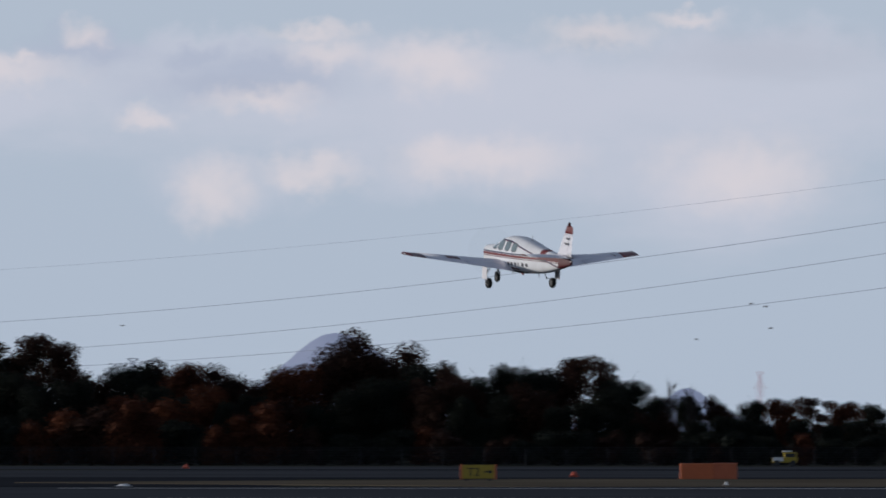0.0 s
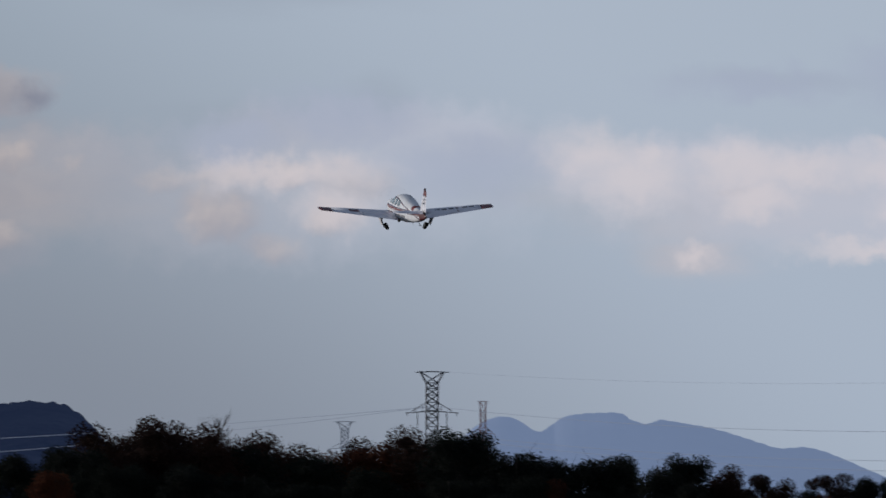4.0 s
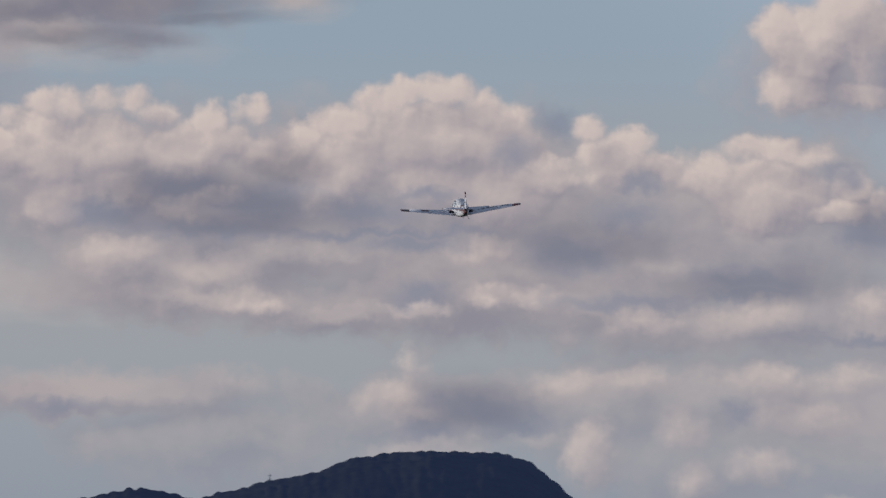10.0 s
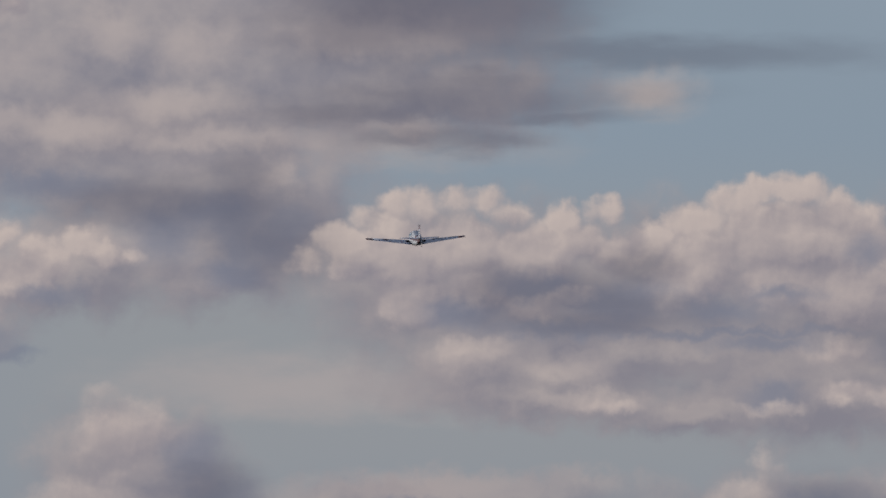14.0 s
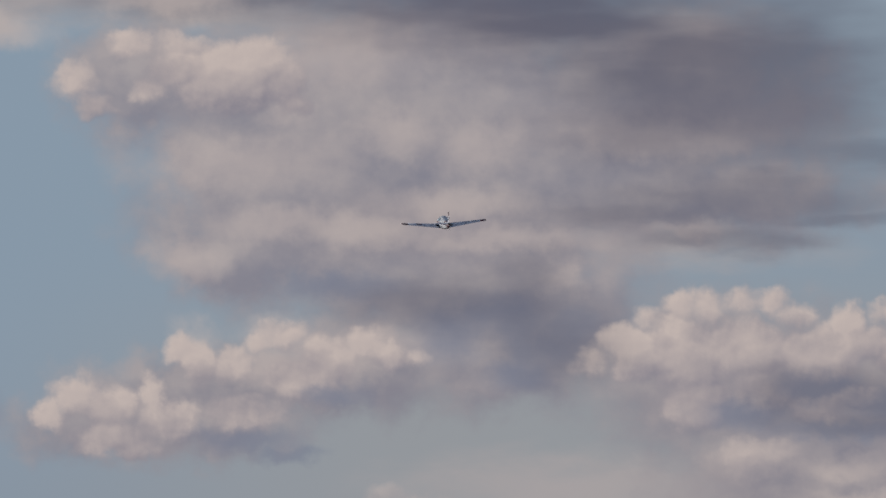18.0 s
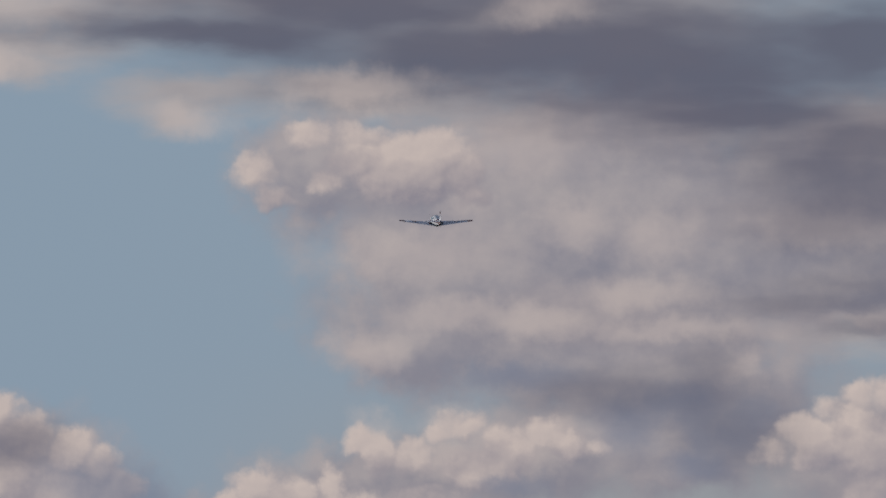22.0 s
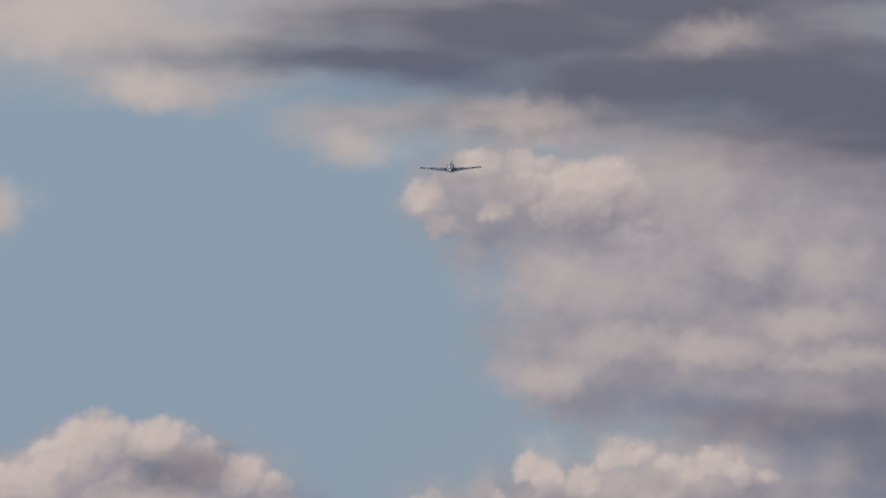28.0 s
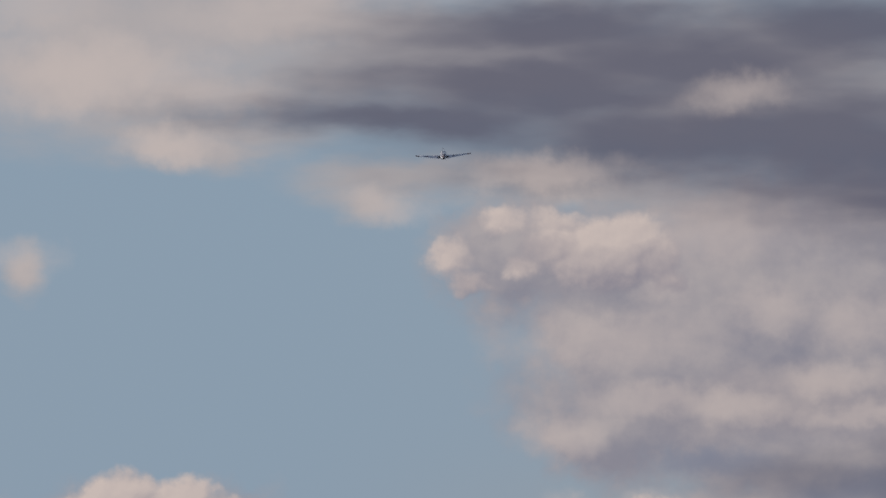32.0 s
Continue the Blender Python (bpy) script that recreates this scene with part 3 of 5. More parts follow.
    dim = n.math("MULTIPLY", n.ramp(s, -17.0, -11.5, 0.9, 0.5), n.ramp(s, -11.2, -8.2, 1.0, 0.3))
    dim = n.math("MULTIPLY", dim, n.ramp(e, 4.2, 5.3, 0.55, 1.0))
    sky = n.mix(n.math("MULTIPLY", n.ramp(depth_at(banks, p), -0.45, 0.85), dim), sky, BANK_COLOUR)

    lit_banks = cloud_group("lit_banks", BANK_GLEAMS, 0.14, 0.16, 0.35)
    sky = n.mix(n.ramp(depth_at(lit_banks, p), -0.5, 0.95, 0.0, 0.4), sky, CLOUD_LIT)

    # pale pink wisps and dull patches over the field
    dull = cloud_group("dull_patches", DULL, 0.16, 0.2, 0.3)
    sky = n.mix(n.ramp(depth_at(dull, p), -0.6, 0.9, 0.0, 0.7), sky, DULL_COLOUR)
    wisp = cloud_group("wisps", WISPS, 0.1, 0.2, 0.25)
    sky = n.mix(n.ramp(depth_at(wisp, p), -0.6, 1.0, 0.0, 0.62), sky, CLOUD_EAST)

    out = n.put("ShaderNodeBackground", sky, 1.0)
    n.tree.links.new(out.outputs[0], n.put("ShaderNodeOutputWorld").inputs[0])


SUN_HEIGHT, SUN_TURN = 9.0, -80.0
HAZE_GREY, HAZE_BEHIND = (0.315, 0.34, 0.38), (0.15, 0.18, 0.25)
HAZE_LOW, HAZE_HIGH, HAZE_EAST, HAZE_ABOVE = (0.235, 0.275, 0.345), (0.25, 0.34, 0.448), (0.41, 0.485, 0.598), (0.10, 0.13, 0.20)
VEIL_COLOUR, VEIL_EAST = (0.41, 0.375, 0.378), (0.485, 0.51, 0.60)
MASS_DARK, MASS_LIGHT, MASS_BLUE = (0.24, 0.226, 0.272), (0.41, 0.36, 0.362), (0.315, 0.325, 0.37)
CLOUD_LIT, CLOUD_SHADE, CLOUD_EAST = (0.575, 0.488, 0.455), (0.225, 0.215, 0.268), (0.66, 0.60, 0.62)
BANK_COLOUR, UNDER_COLOUR, DULL_COLOUR = (0.108, 0.11, 0.155), (0.19, 0.214, 0.29), (0.36, 0.405, 0.52)
make_sky()

sun = new("sun", bpy.data.lights.new("sun", "SUN"))
sun.data.energy, sun.data.angle, sun.data.color = 1.9, radians(0.6), (1.0, 0.97, 0.95)
sun_way = Vector((math.sin(radians(SUN_TURN)) * math.cos(radians(SUN_HEIGHT)), math.cos(radians(SUN_TURN)) * math.cos(radians(SUN_HEIGHT)), math.sin(radians(SUN_HEIGHT))))
sun.matrix_world = look(sun_way * 100, (0, 0, 0))


# materials
def mat(name, colour, rough=0.6, metal=0.0, vary=0.25, scale=3.0, fine=25.0, bump=0.0, by_thing=0.0, coat=0.0, haze_glow=None, gloss=0.5):
    m = bpy.data.materials.new(name)
    m.use_nodes = True
    n = Nodes(m.node_tree)
    bsdf = m.node_tree.nodes["Principled BSDF"]
    at = n.put("ShaderNodeTexCoord").outputs["Object"]
    big, small = n.noise(at, scale, 4.0), n.noise(at, fine, 3.0, 0.6)
    f = n.math("ADD", n.math("MULTIPLY", big.outputs[0], 0.65), n.math("MULTIPLY", small.outputs[0], 0.35))
    if by_thing:
        f = n.math("ADD", f, n.math("MULTIPLY", n.math("SUBTRACT", n.put("ShaderNodeObjectInfo").outputs["Random"], 0.5), by_thing))
    c = n.mix(n.ramp(f, 0.25, 0.75, smooth=False), tuple(x * (1 - vary) for x in colour), tuple(min(1, x * (1 + vary)) for x in colour))
    m.node_tree.links.new(c, bsdf.inputs["Base Color"])
    bsdf.inputs["Roughness"].default_value, bsdf.inputs["Metallic"].default_value, bsdf.inputs["Coat Weight"].default_value = rough, metal, coat
    bsdf.inputs["Specular IOR Level"].default_value = gloss
    if bump:
        b = n.put("ShaderNodeBump")
        b.inputs["Strength"].default_value, b.inputs["Distance"].default_value = bump, 0.02
        m.node_tree.links.new(small.outputs[0], b.inputs["Height"])
        m.node_tree.links.new(b.outputs[0], bsdf.inputs["Normal"])
    # surface emission that stands in for haze in the air before the thing
    if haze_glow:
        bsdf.inputs["Emission Color"].default_value, bsdf.inputs["Emission Strength"].default_value = (*haze_glow, 1), 1.0
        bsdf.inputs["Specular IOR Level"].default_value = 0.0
    return m


def leaf_mat(name, dark, bright):
    m = bpy.data.materials.new(name)
    m.use_nodes = True
    n = Nodes(m.node_tree)
    bsdf = m.node_tree.nodes["Principled BSDF"]
    island = n.put("ShaderNodeNewGeometry").outputs["Random Per Island"]
    thing = n.put("ShaderNodeObjectInfo").outputs["Random"]
    patch = n.noise(n.put("ShaderNodeTexCoord").outputs["Object"], 0.5, 2.0).outputs[0]
    f = n.math("ADD", n.math("MULTIPLY", island, 0.4), n.math("ADD", n.math("MULTIPLY", thing, 0.3), n.math("MULTIPLY", patch, 0.4)))
    m.node_tree.links.new(n.mix(n.ramp(f, 0.2, 0.95, smooth=False), dark, bright), bsdf.inputs["Base Color"])
    bsdf.inputs["Roughness"].default_value, bsdf.inputs["Specular IOR Level"].default_value = 0.85, 0.1
    return m


asphalt = mat("worn_asphalt", (0.055, 0.058, 0.064), 0.9, vary=0.25, scale=0.05, fine=0.8, gloss=0.0)
old_asphalt = mat("dark_asphalt", (0.03, 0.032, 0.037), 0.9, vary=0.25, scale=0.04, fine=0.7, gloss=0.0)
dry_grass = mat("dry_grass", (0.115, 0.095, 0.07), 0.95, vary=0.35, scale=0.08, fine=1.5, gloss=0.0)
rough_grass = mat("rough_grass", (0.05, 0.05, 0.04), 0.95, vary=0.35, scale=0.05, fine=1.0, gloss=0.0)
line_paint = mat("faded_line_paint", (0.5, 0.5, 0.5), 0.7, vary=0.2, scale=0.5, fine=4, gloss=0.0)
bark = mat("bark", (0.045, 0.035, 0.03), 0.9, vary=0.3, scale=2, fine=14)
green_leaf = leaf_mat("evergreen_leaves", (0.006, 0.009, 0.008), (0.018, 0.021, 0.014))
brown_leaf = leaf_mat("brown_autumn_leaves", (0.011, 0.006, 0.005), (0.042, 0.018, 0.011))
rust_leaf = leaf_mat("rust_autumn_leaves", (0.03, 0.010, 0.006), (0.11, 0.034, 0.014))
# hills and rock give off a faint blue glow to imitate distance haze
hill_wood = mat("wooded_hill_haze_glow", (0.028, 0.028, 0.028), 1.0, vary=0.6, scale=0.02, fine=0.16, haze_glow=(0.009, 0.0155, 0.039))
far_rock = mat("far_ridge_haze_glow", (0.05, 0.055, 0.065), 1.0, vary=0.35, scale=0.006, fine=0.03, haze_glow=(0.135, 0.185, 0.30))
pale_rock = mat("far_peak_haze_glow", (0.10, 0.10, 0.12), 1.0, vary=0.3, scale=0.006, fine=0.03, haze_glow=(0.15, 0.18, 0.27))
steel = mat("weathered_galvanised_steel", (0.09, 0.095, 0.11), 0.6, 0.3, vary=0.2, scale=0.5, fine=3)
# far steel: its paleness through haze is added as emission
hazed_steel = mat("steel_haze_glow", (0.10, 0.11, 0.13), 0.7, 0.2, vary=0.2, scale=0.5, fine=3, haze_glow=(0.04, 0.05, 0.07))
red_steel = mat("red_banded_steel_haze_glow", (0.16, 0.08, 0.08), 0.7, 0.1, vary=0.2, scale=0.5, fine=3, haze_glow=(0.035, 0.035, 0.045))
# conductors are made to glow slightly, as if paled by bluish haze
wire_metal = mat("dull_conductor_haze_glow", (0.2, 0.21, 0.24), 0.7, 0.1, vary=0.1, scale=0.2, fine=1, haze_glow=(0.075, 0.095, 0.135))


# mesh helpers
def link_mesh(name, verts, faces, material, parent=None, label="", smooth=False):
    me = bpy.data.meshes.new(name)
    me.from_pydata([tuple(v) for v in verts], [], faces)
    if material:
        me.materials.append(material)
    if smooth:
        me.polygons.foreach_set("use_smooth", [True] * len(me.polygons))
    me.update()
    ob = new(name, me)
    ob.parent = parent
    return tagged(ob, label) if label else ob


def part(name, bm, material, parent, label="", smooth=False):
    me = bpy.data.meshes.new(name)
    bmesh.ops.recalc_face_normals(bm, faces=bm.faces[:])
    bm.to_mesh(me)
    bm.free()
    me.materials.append(material)
    if smooth:
        me.polygons.foreach_set("use_smooth", [True] * len(me.polygons))
    ob = new(name, me)
    ob.parent = parent
    return tagged(ob, label) if label else ob


def box(bm, lo, hi, bevel=0.0):
    m = Matrix.LocRotScale([(a + b) / 2 for a, b in zip(lo, hi)], None, [b - a for a, b in zip(lo, hi)])
    made = bmesh.ops.create_cube(bm, size=1, matrix=m)["verts"]
    if bevel:
        edges = list({e for v in made for e in v.link_edges})
        bmesh.ops.bevel(bm, geom=edges, offset=bevel, segments=2, affect="EDGES", profile=0.5)


def rod(bm, a, b, r0, r1=None, sides=6):
    a, b = Vector(a), Vector(b)
    m = Matrix.Translation((a + b) / 2) @ (b - a).to_track_quat("Z", "Y").to_matrix().to_4x4()
    bmesh.ops.create_cone(bm, cap_ends=True, segments=sides, radius1=r0, radius2=r0 if r1 is None else r1, depth=(b - a).length, matrix=m)


def loft(sections, closed=True):
    """Verts and quads through rings of equally many points, capped at both ends."""
    k = len(sections[0])
    verts = [v for ring in sections for v in ring]
    faces = [(i * k + j, i * k + (j + 1) % k, (i + 1) * k + (j + 1) % k, (i + 1) * k + j) for i in range(len(sections) - 1) for j in range(k)]
    if closed:
        faces += [tuple(range(k))[::-1], tuple((len(sections) - 1) * k + j for j in range(k))]
    return verts, faces


# ground: one sheet to the horizon, pavements laid on it
def sheet(name, x0, x1, y0, y1, z, material, kind="structure", taper=0.0):
    """A thin slab; taper draws its left end to a point over that length."""
    rows = 24
    verts, faces = [], []
    for i in range(rows + 1):
        x = x0 + (x1 - x0) * i / rows
        grow = min(1, (x - x0) / taper) if taper else 1
        w = 0.35 * math.sin(x * 0.21) + 0.2 * math.sin(x * 0.63)
        mid = y0 * 0.5 + y1 * 0.5
        for y in (mid + (y0 + w - mid) * max(grow, 0.02), mid + (y1 + w - mid) * max(grow, 0.02)):
            verts += [(x, y, z), (x, y, z - 0.1)]
    for i in range(rows):
        a, b = 4 * i, 4 * i + 4
        faces += [(a, b, b + 2, a + 2), (a, a + 1, b + 1, b), (a + 2, b + 2, b + 3, a + 3)]
    ob = link_mesh(name, verts, faces, material)
    return tagged(ob, kind=kind)


ring = 72
gv = [(0, 1500, 0)] + [(4950 * math.sin(2 * math.pi * i / ring) * k, 4950 * math.cos(2 * math.pi * i / ring) * k, 0) for k in (0.15, 0.5, 0.995) for i in range(ring)]
gf = [(1 + (i + 1) % ring, 1 + i, 0) for i in range(ring)]
for k in range(2):
    a = 1 + k * ring
    gf += [(a + i, a + (i + 1) % ring, a + ring + (i + 1) % ring, a + ring + i) for i in range(ring)]
gv[0] = (0, 0, 0)
tagged(link_mesh("ground", gv, gf, rough_grass), "dark rough autumn grass of the airfield", "ground", kind="structure")
tagged(sheet("runway", -420, 320, 330, 482, 0.02, asphalt), "worn grey asphalt runway beside dry grass", "runway", kind="structure")
tagged(sheet("road", -420, 320, 560, 662, 0.016, asphalt), "grey asphalt taxiway beyond the grass strip", "taxiway", kind="structure")
tagged(sheet("road", -420, 320, 676, 722, 0.016, asphalt), "grey perimeter road before the fence", "road", kind="structure")
tagged(sheet("pavement", -420, -8, 470, 575, 0.012, old_asphalt), "dark asphalt link between runway and taxiway", "pavement", kind="structure")
tagged(sheet("grass_strip", -22, 320, 487, 556, 0.03, dry_grass, taper=26), "strip of dry tan grass beside the runway", "grass", kind="structure")
# narrow dark strips along the edges of the pavements
for x0, x1, y0, y1 in ((-30, 320, 557, 572), (-20, 320, 664, 675), (-40, 320, 482.5, 486.5)):
    tagged(sheet("dark_edge_strip", x0, x1, y0, y1, 0.034, old_asphalt), "narrow dark strip along the pavement edge", "pavement", "dark pavement shoulders", "structure")
for x0, x1, y in ((-18, 320, 474), (-75, -46, 462), (-12, 60, 408), (-62, -22, 414)):
    tagged(sheet("runway_line", x0, x1, y, y + 1.6, 0.026, line_paint), "faded white painted line on the asphalt", "road marking", "runway lines")


# far hills: rounded summits on a rough, wooded sheet
def hill(name, distance, depth, summits, material, label, rough=1.0, grain=0.02, seed=3, span=None, join=8):
    """summits: azimuth to the left, height, spread to the left and to the right (degrees), flatness."""
    lo, hi = span
    cols, rows = int((hi - lo) / grain), 60
    verts, faces = [], []
    for j in range(rows + 1):
        v = j / rows
        for i in range(cols + 1):
            az = lo + (hi - lo) * i / cols
            d = distance + depth * (v - 0.5)
            h = 0.0
            for a, top, left, right, flat in summits:
                k = abs(az - a) / (left if az > a else right)
                h += (top / (1 + k ** flat)) ** join
            h = h ** (1 / join)
            crest = 1 - (2 * v - 1) ** 2
            z = h * crest ** 0.6
            x = az * 70
            z += rough * crest * (noise.noise((x / 70, d / 70, seed)) * 2.2 + noise.noise((x / 18, d / 18, seed)) * 1.5 + abs(noise.noise((x / 5, d / 5, seed))) * 2.0)
            verts.append((-math.sin(radians(az)) * d, math.cos(radians(az)) * d, z if 0 < j < rows else -5))
    k = cols + 1
    faces = [(j * k + i, j * k + i + 1, (j + 1) * k + i + 1, (j + 1) * k + i) for j in range(rows) for i in range(cols)]
    return tagged(link_mesh(name, verts, faces, material, smooth=True), label, "hill", kind="structure")


hill("backdrop_hill", 4000, 500, [(13.61, 120.14, 1.09, 0.91, 3.23), (14.32, 111.65, 3.28, 1.15, 1.6), (15.59, 97, 1.4, 0.55, 3.5), (12.85, 89.6, 0.94, 1.74, 1.6), (12.17, 65.65, 0.42, 1.4, 1.6), (10.6, 44.0, 0.9, 0.5, 4.0), (9.6, 47.5, 0.45, 0.5, 4.0), (17.5, 70.0, 1.5, 2.0, 2.0)], hill_wood, "dark wooded hill with a faint haze-blue glow", 1.1, 0.012, 5, (8.2, 19))
hill("backdrop_ridge", 4650, 300, [(6.49, 51.46, 0.36, 0.81, 2.94), (6.03, 47.69, 0.17, 1.02, 2.37), (5.24, 36.56, 0.41, 0.62, 1.79), (6.93, 50.96, 0.45, 0.37, 2.21), (6.27, 46.14, 1.03, 0.12, 1.62)], far_rock, "far mountain ridge with blue haze glow", 0.35, 0.02, 8, (3.0, 9), 9)
hill("backdrop_peak", 4500, 300, [(0.6, 43.5, 0.42, 0.45, 2.2), (-1.38, 19, 0.2, 0.2, 2)], pale_rock, "grey-mauve peak beyond the trees, pale from haze glow", 0.3, 0.02, 9, (-2.2, 1.6))


# trees
def crown_mesh(name, lobes, count, size, material, parent, seed, dense=0.72):
    """A crown of many small leaf clumps, thrown over overlapping lobes."""
    rng = np.random.default_rng(seed)
    weight = np.array([a * b * c for _, _, _, a, b, c in lobes])
    pick = rng.choice(len(lobes), count, p=weight ** 0.55 / (weight ** 0.55).sum())
    L = np.array(lobes)[pick]
    d = rng.normal(size=(count, 3))
    d /= np.linalg.norm(d, axis=1)[:, None]
    at = L[:, :3] + d * L[:, 3:] * (0.05 + 0.85 * rng.random(count) ** 0.45 + 0.11 * np.abs(rng.normal(size=count)))[:, None]
    u = rng.normal(size=(count, 3))
    u /= np.linalg.norm(u, axis=1)[:, None]
    w = np.cross(u, rng.normal(size=(count, 3)))
    w /= np.linalg.norm(w, axis=1)[:, None]
    s = (size * (0.5 + rng.random(count)))[:, None]
    fold = np.cross(u, w) * s * 0.3
    quads = np.stack([at - u * s, at + w * s * 0.7 + fold, at + u * s, at - w * s * 0.7 + fold], 1).reshape(-1, 3)
    quads[:, 2] = np.maximum(quads[:, 2], 0.05)
    faces = [(4 * i, 4 * i + 1, 4 * i + 2, 4 * i + 3) for i in range(count)]
    verts = quads.tolist()
    for x, y, z, a, b, c in lobes:
        if dense:
            bm = bmesh.new()
            bmesh.ops.create_icosphere(bm, subdivisions=2, radius=dense)
            start = len(verts)
            for v in bm.verts:
                k = 0.85 + 0.5 * noise.noise(v.co * 2.5 + Vector((x, y, z)))
                verts.append((x + v.co.x * a * k, y + v.co.y * b * k, max(z + v.co.z * c * k, 0.05)))
            faces += [tuple(start + v.index for v in f.verts) for f in bm.faces]
            bm.free()
    return link_mesh(name, verts, faces, material, parent)


def tree(kind, label, material, seed, count=3200, size=0.08):
    """A tree ten metres high."""
    rng = random.Random(seed)
    top = tagged(new("tree"), label, "tree", "trees beyond the airfield")
    bm = bmesh.new()
    rod(bm, (0, 0, 0), (0.1, 0, 3.2), 0.26, 0.2, 8)
    rod(bm, (0.1, 0, 3.1), (0.0, 0.15, 8.2), 0.2, 0.05, 7)
    lobes = []
    if kind == "round":
        for k in range(9):
            a, r = k * 2.4 + rng.random(), rng.uniform(0.6, 2.0)
            z = rng.uniform(4.0, 8.4)
            r *= 1.1 - 0.5 * abs(z - 5.5) / 4
            lobes.append((r * math.cos(a), r * math.sin(a), z, rng.uniform(1.0, 1.7), rng.uniform(1.0, 1.7), rng.uniform(0.9, 1.5)))
        lobes.append((0, 0, 5.2, 2.2, 2.2, 2.6))
        lobes.append((0, 0, 2.6, 2.3, 2.3, 2.2))
        lobes.append((0.5, 0.3, 1.2, 1.9, 1.9, 1.2))
    elif kind == "tall":
        for k in range(9):
            z = 1.8 + k * 0.92
            r = 1.55 - 0.1 * k + rng.uniform(-0.25, 0.25)
            lobes.append((rng.uniform(-0.3, 0.3), rng.uniform(-0.3, 0.3), z, r, r, 0.8))
    elif kind == "sparse":
        for k in range(12):
            a, r, z = k * 2.4, rng.uniform(0.8, 2.4), rng.uniform(4.6, 9.2)
            lobes.append((r * math.cos(a), r * math.sin(a), z, rng.uniform(0.8, 1.3), rng.uniform(0.8, 1.3), rng.uniform(0.6, 1.0)))
        lobes.append((0, 0, 3.0, 2.0, 2.0, 2.2))
    if kind == "bare":
        lobes = [(0, 0, 2.4, 1.5, 1.5, 1.8), (0.3, 0, 5.0, 1.0, 1.0, 2.0)]
        for k in range(70):
            a, z = rng.uniform(0, 6.28), rng.uniform(3.0, 8.0)
            r, up = rng.uniform(0.3, 1.1), rng.uniform(1.0, 1.9)
            tip = (r * math.cos(a), r * math.sin(a), z + up)
            rod(bm, (0.05, 0.02, z), tip, 0.035, 0.012, 4)
            for j in range(3):
                b = a + rng.uniform(-0.9, 0.9)
                rod(bm, (tip[0] * 0.6, tip[1] * 0.6, z + up * 0.6), (tip[0] + 0.3 * math.cos(b), tip[1] + 0.3 * math.sin(b), z + up + rng.uniform(-0.1, 0.5)), 0.014, 0.006, 3)
    for x, y, z, *_ in lobes:
        rod(bm, (0.05, 0, min(z * 0.6, 6.5)), (x, y, z), 0.08, 0.02, 5)
    for k in range(12):
        a, z = rng.uniform(0, 6.28), rng.uniform(5, 8.6)
        r = rng.uniform(1.2, 2.6) * (1.25 - z / 14)
        rod(bm, (r * 0.4 * math.cos(a), r * 0.4 * math.sin(a), z - 0.6), (r * math.cos(a), r * math.sin(a), z + rng.uniform(0.2, 1.0)), 0.022, 0.006, 4)
    part("trunk", bm, bark, top)
    crown_mesh("crown", lobes, count, size, material, top, seed, {"sparse": 0.0, "bare": 0.0}.get(kind, 0.4))
    return top


def bush(label, material, seed):
    rng = random.Random(seed)
    top = tagged(new("bush"), label, "bush", "bushes along the fence")
    bm = bmesh.new()
    lobes = []
    for k in range(7):
        a, r, z = k * 2.4, rng.uniform(0.3, 1.6), rng.uniform(0.8, 3.2)
        lobes.append((r * math.cos(a), r * math.sin(a), z, rng.uniform(0.8, 1.3), rng.uniform(0.8, 1.3), rng.uniform(0.6, 1.1)))
        rod(bm, (0, 0, 0), (r * math.cos(a), r * math.sin(a), z), 0.06, 0.02, 5)
    lobes.append((0, 0, 1.2, 2.0, 2.0, 1.3))
    part("stem", bm, bark, top)
    crown_mesh("crown", lobes, 7000, 0.075, material, top, seed)
    return top


# the wood's edge: azimuth to the left, canopy height
TREELINE = [(-4, 5), (-2.5, 4.6), (-1.95, 5.0), (-1.7, 5.4), (-1.33, 4.8), (-1.14, 6.7), (-0.95, 7.8), (-0.73, 7.7), (-0.51, 8.0), (-0.27, 8.0), (-0.22, 6.7), (-0.03, 8.2), (0.2, 8.7), (0.35, 9.6), (0.51, 9.8), (0.64, 9.3), (0.71, 7.6), (0.87, 7.4), (1.03, 6.9), (1.22, 7.4), (1.28, 7.7), (1.47, 7.8), (1.66, 7.7), (1.79, 7.2), (1.92, 6.7), (2.05, 7.6), (2.14, 9.1), (2.3, 9.2), (2.49, 9.0), (2.62, 8.9), (2.72, 10.1), (2.84, 10.2), (3.07, 8.7), (3.23, 8.5), (3.38, 8.9), (3.39, 9.0), (3.55, 9.2), (3.58, 8.7)]
TREELINE += [(3.71, 10.0), (3.93, 9.8), (4.06, 8.7), (4.19, 8.2), (4.28, 7.0), (4.38, 6.1), (4.47, 7.0), (4.6, 6.6), (4.7, 7.5), (4.82, 6.6), (5.05, 6.2), (5.2, 6.0), (5.21, 6.2), (5.46, 6.2), (5.46, 6.6), (5.62, 6.4), (5.78, 7.5), (5.94, 7.9), (6.1, 7.5), (6.29, 8.2), (6.48, 8.4), (6.67, 8.5), (6.86, 9.2), (7.05, 9.4), (7.21, 9.6), (7.37, 9.7), (7.56, 9.3), (7.75, 8.9), (7.88, 8.3), (8.01, 9.2), (8.17, 9.6), (8.33, 9.7), (8.49, 10.0), (8.65, 10.6), (8.9, 10.4), (9.3, 9.6), (9.7, 8), (10.5, 5), (14, 4.5)]


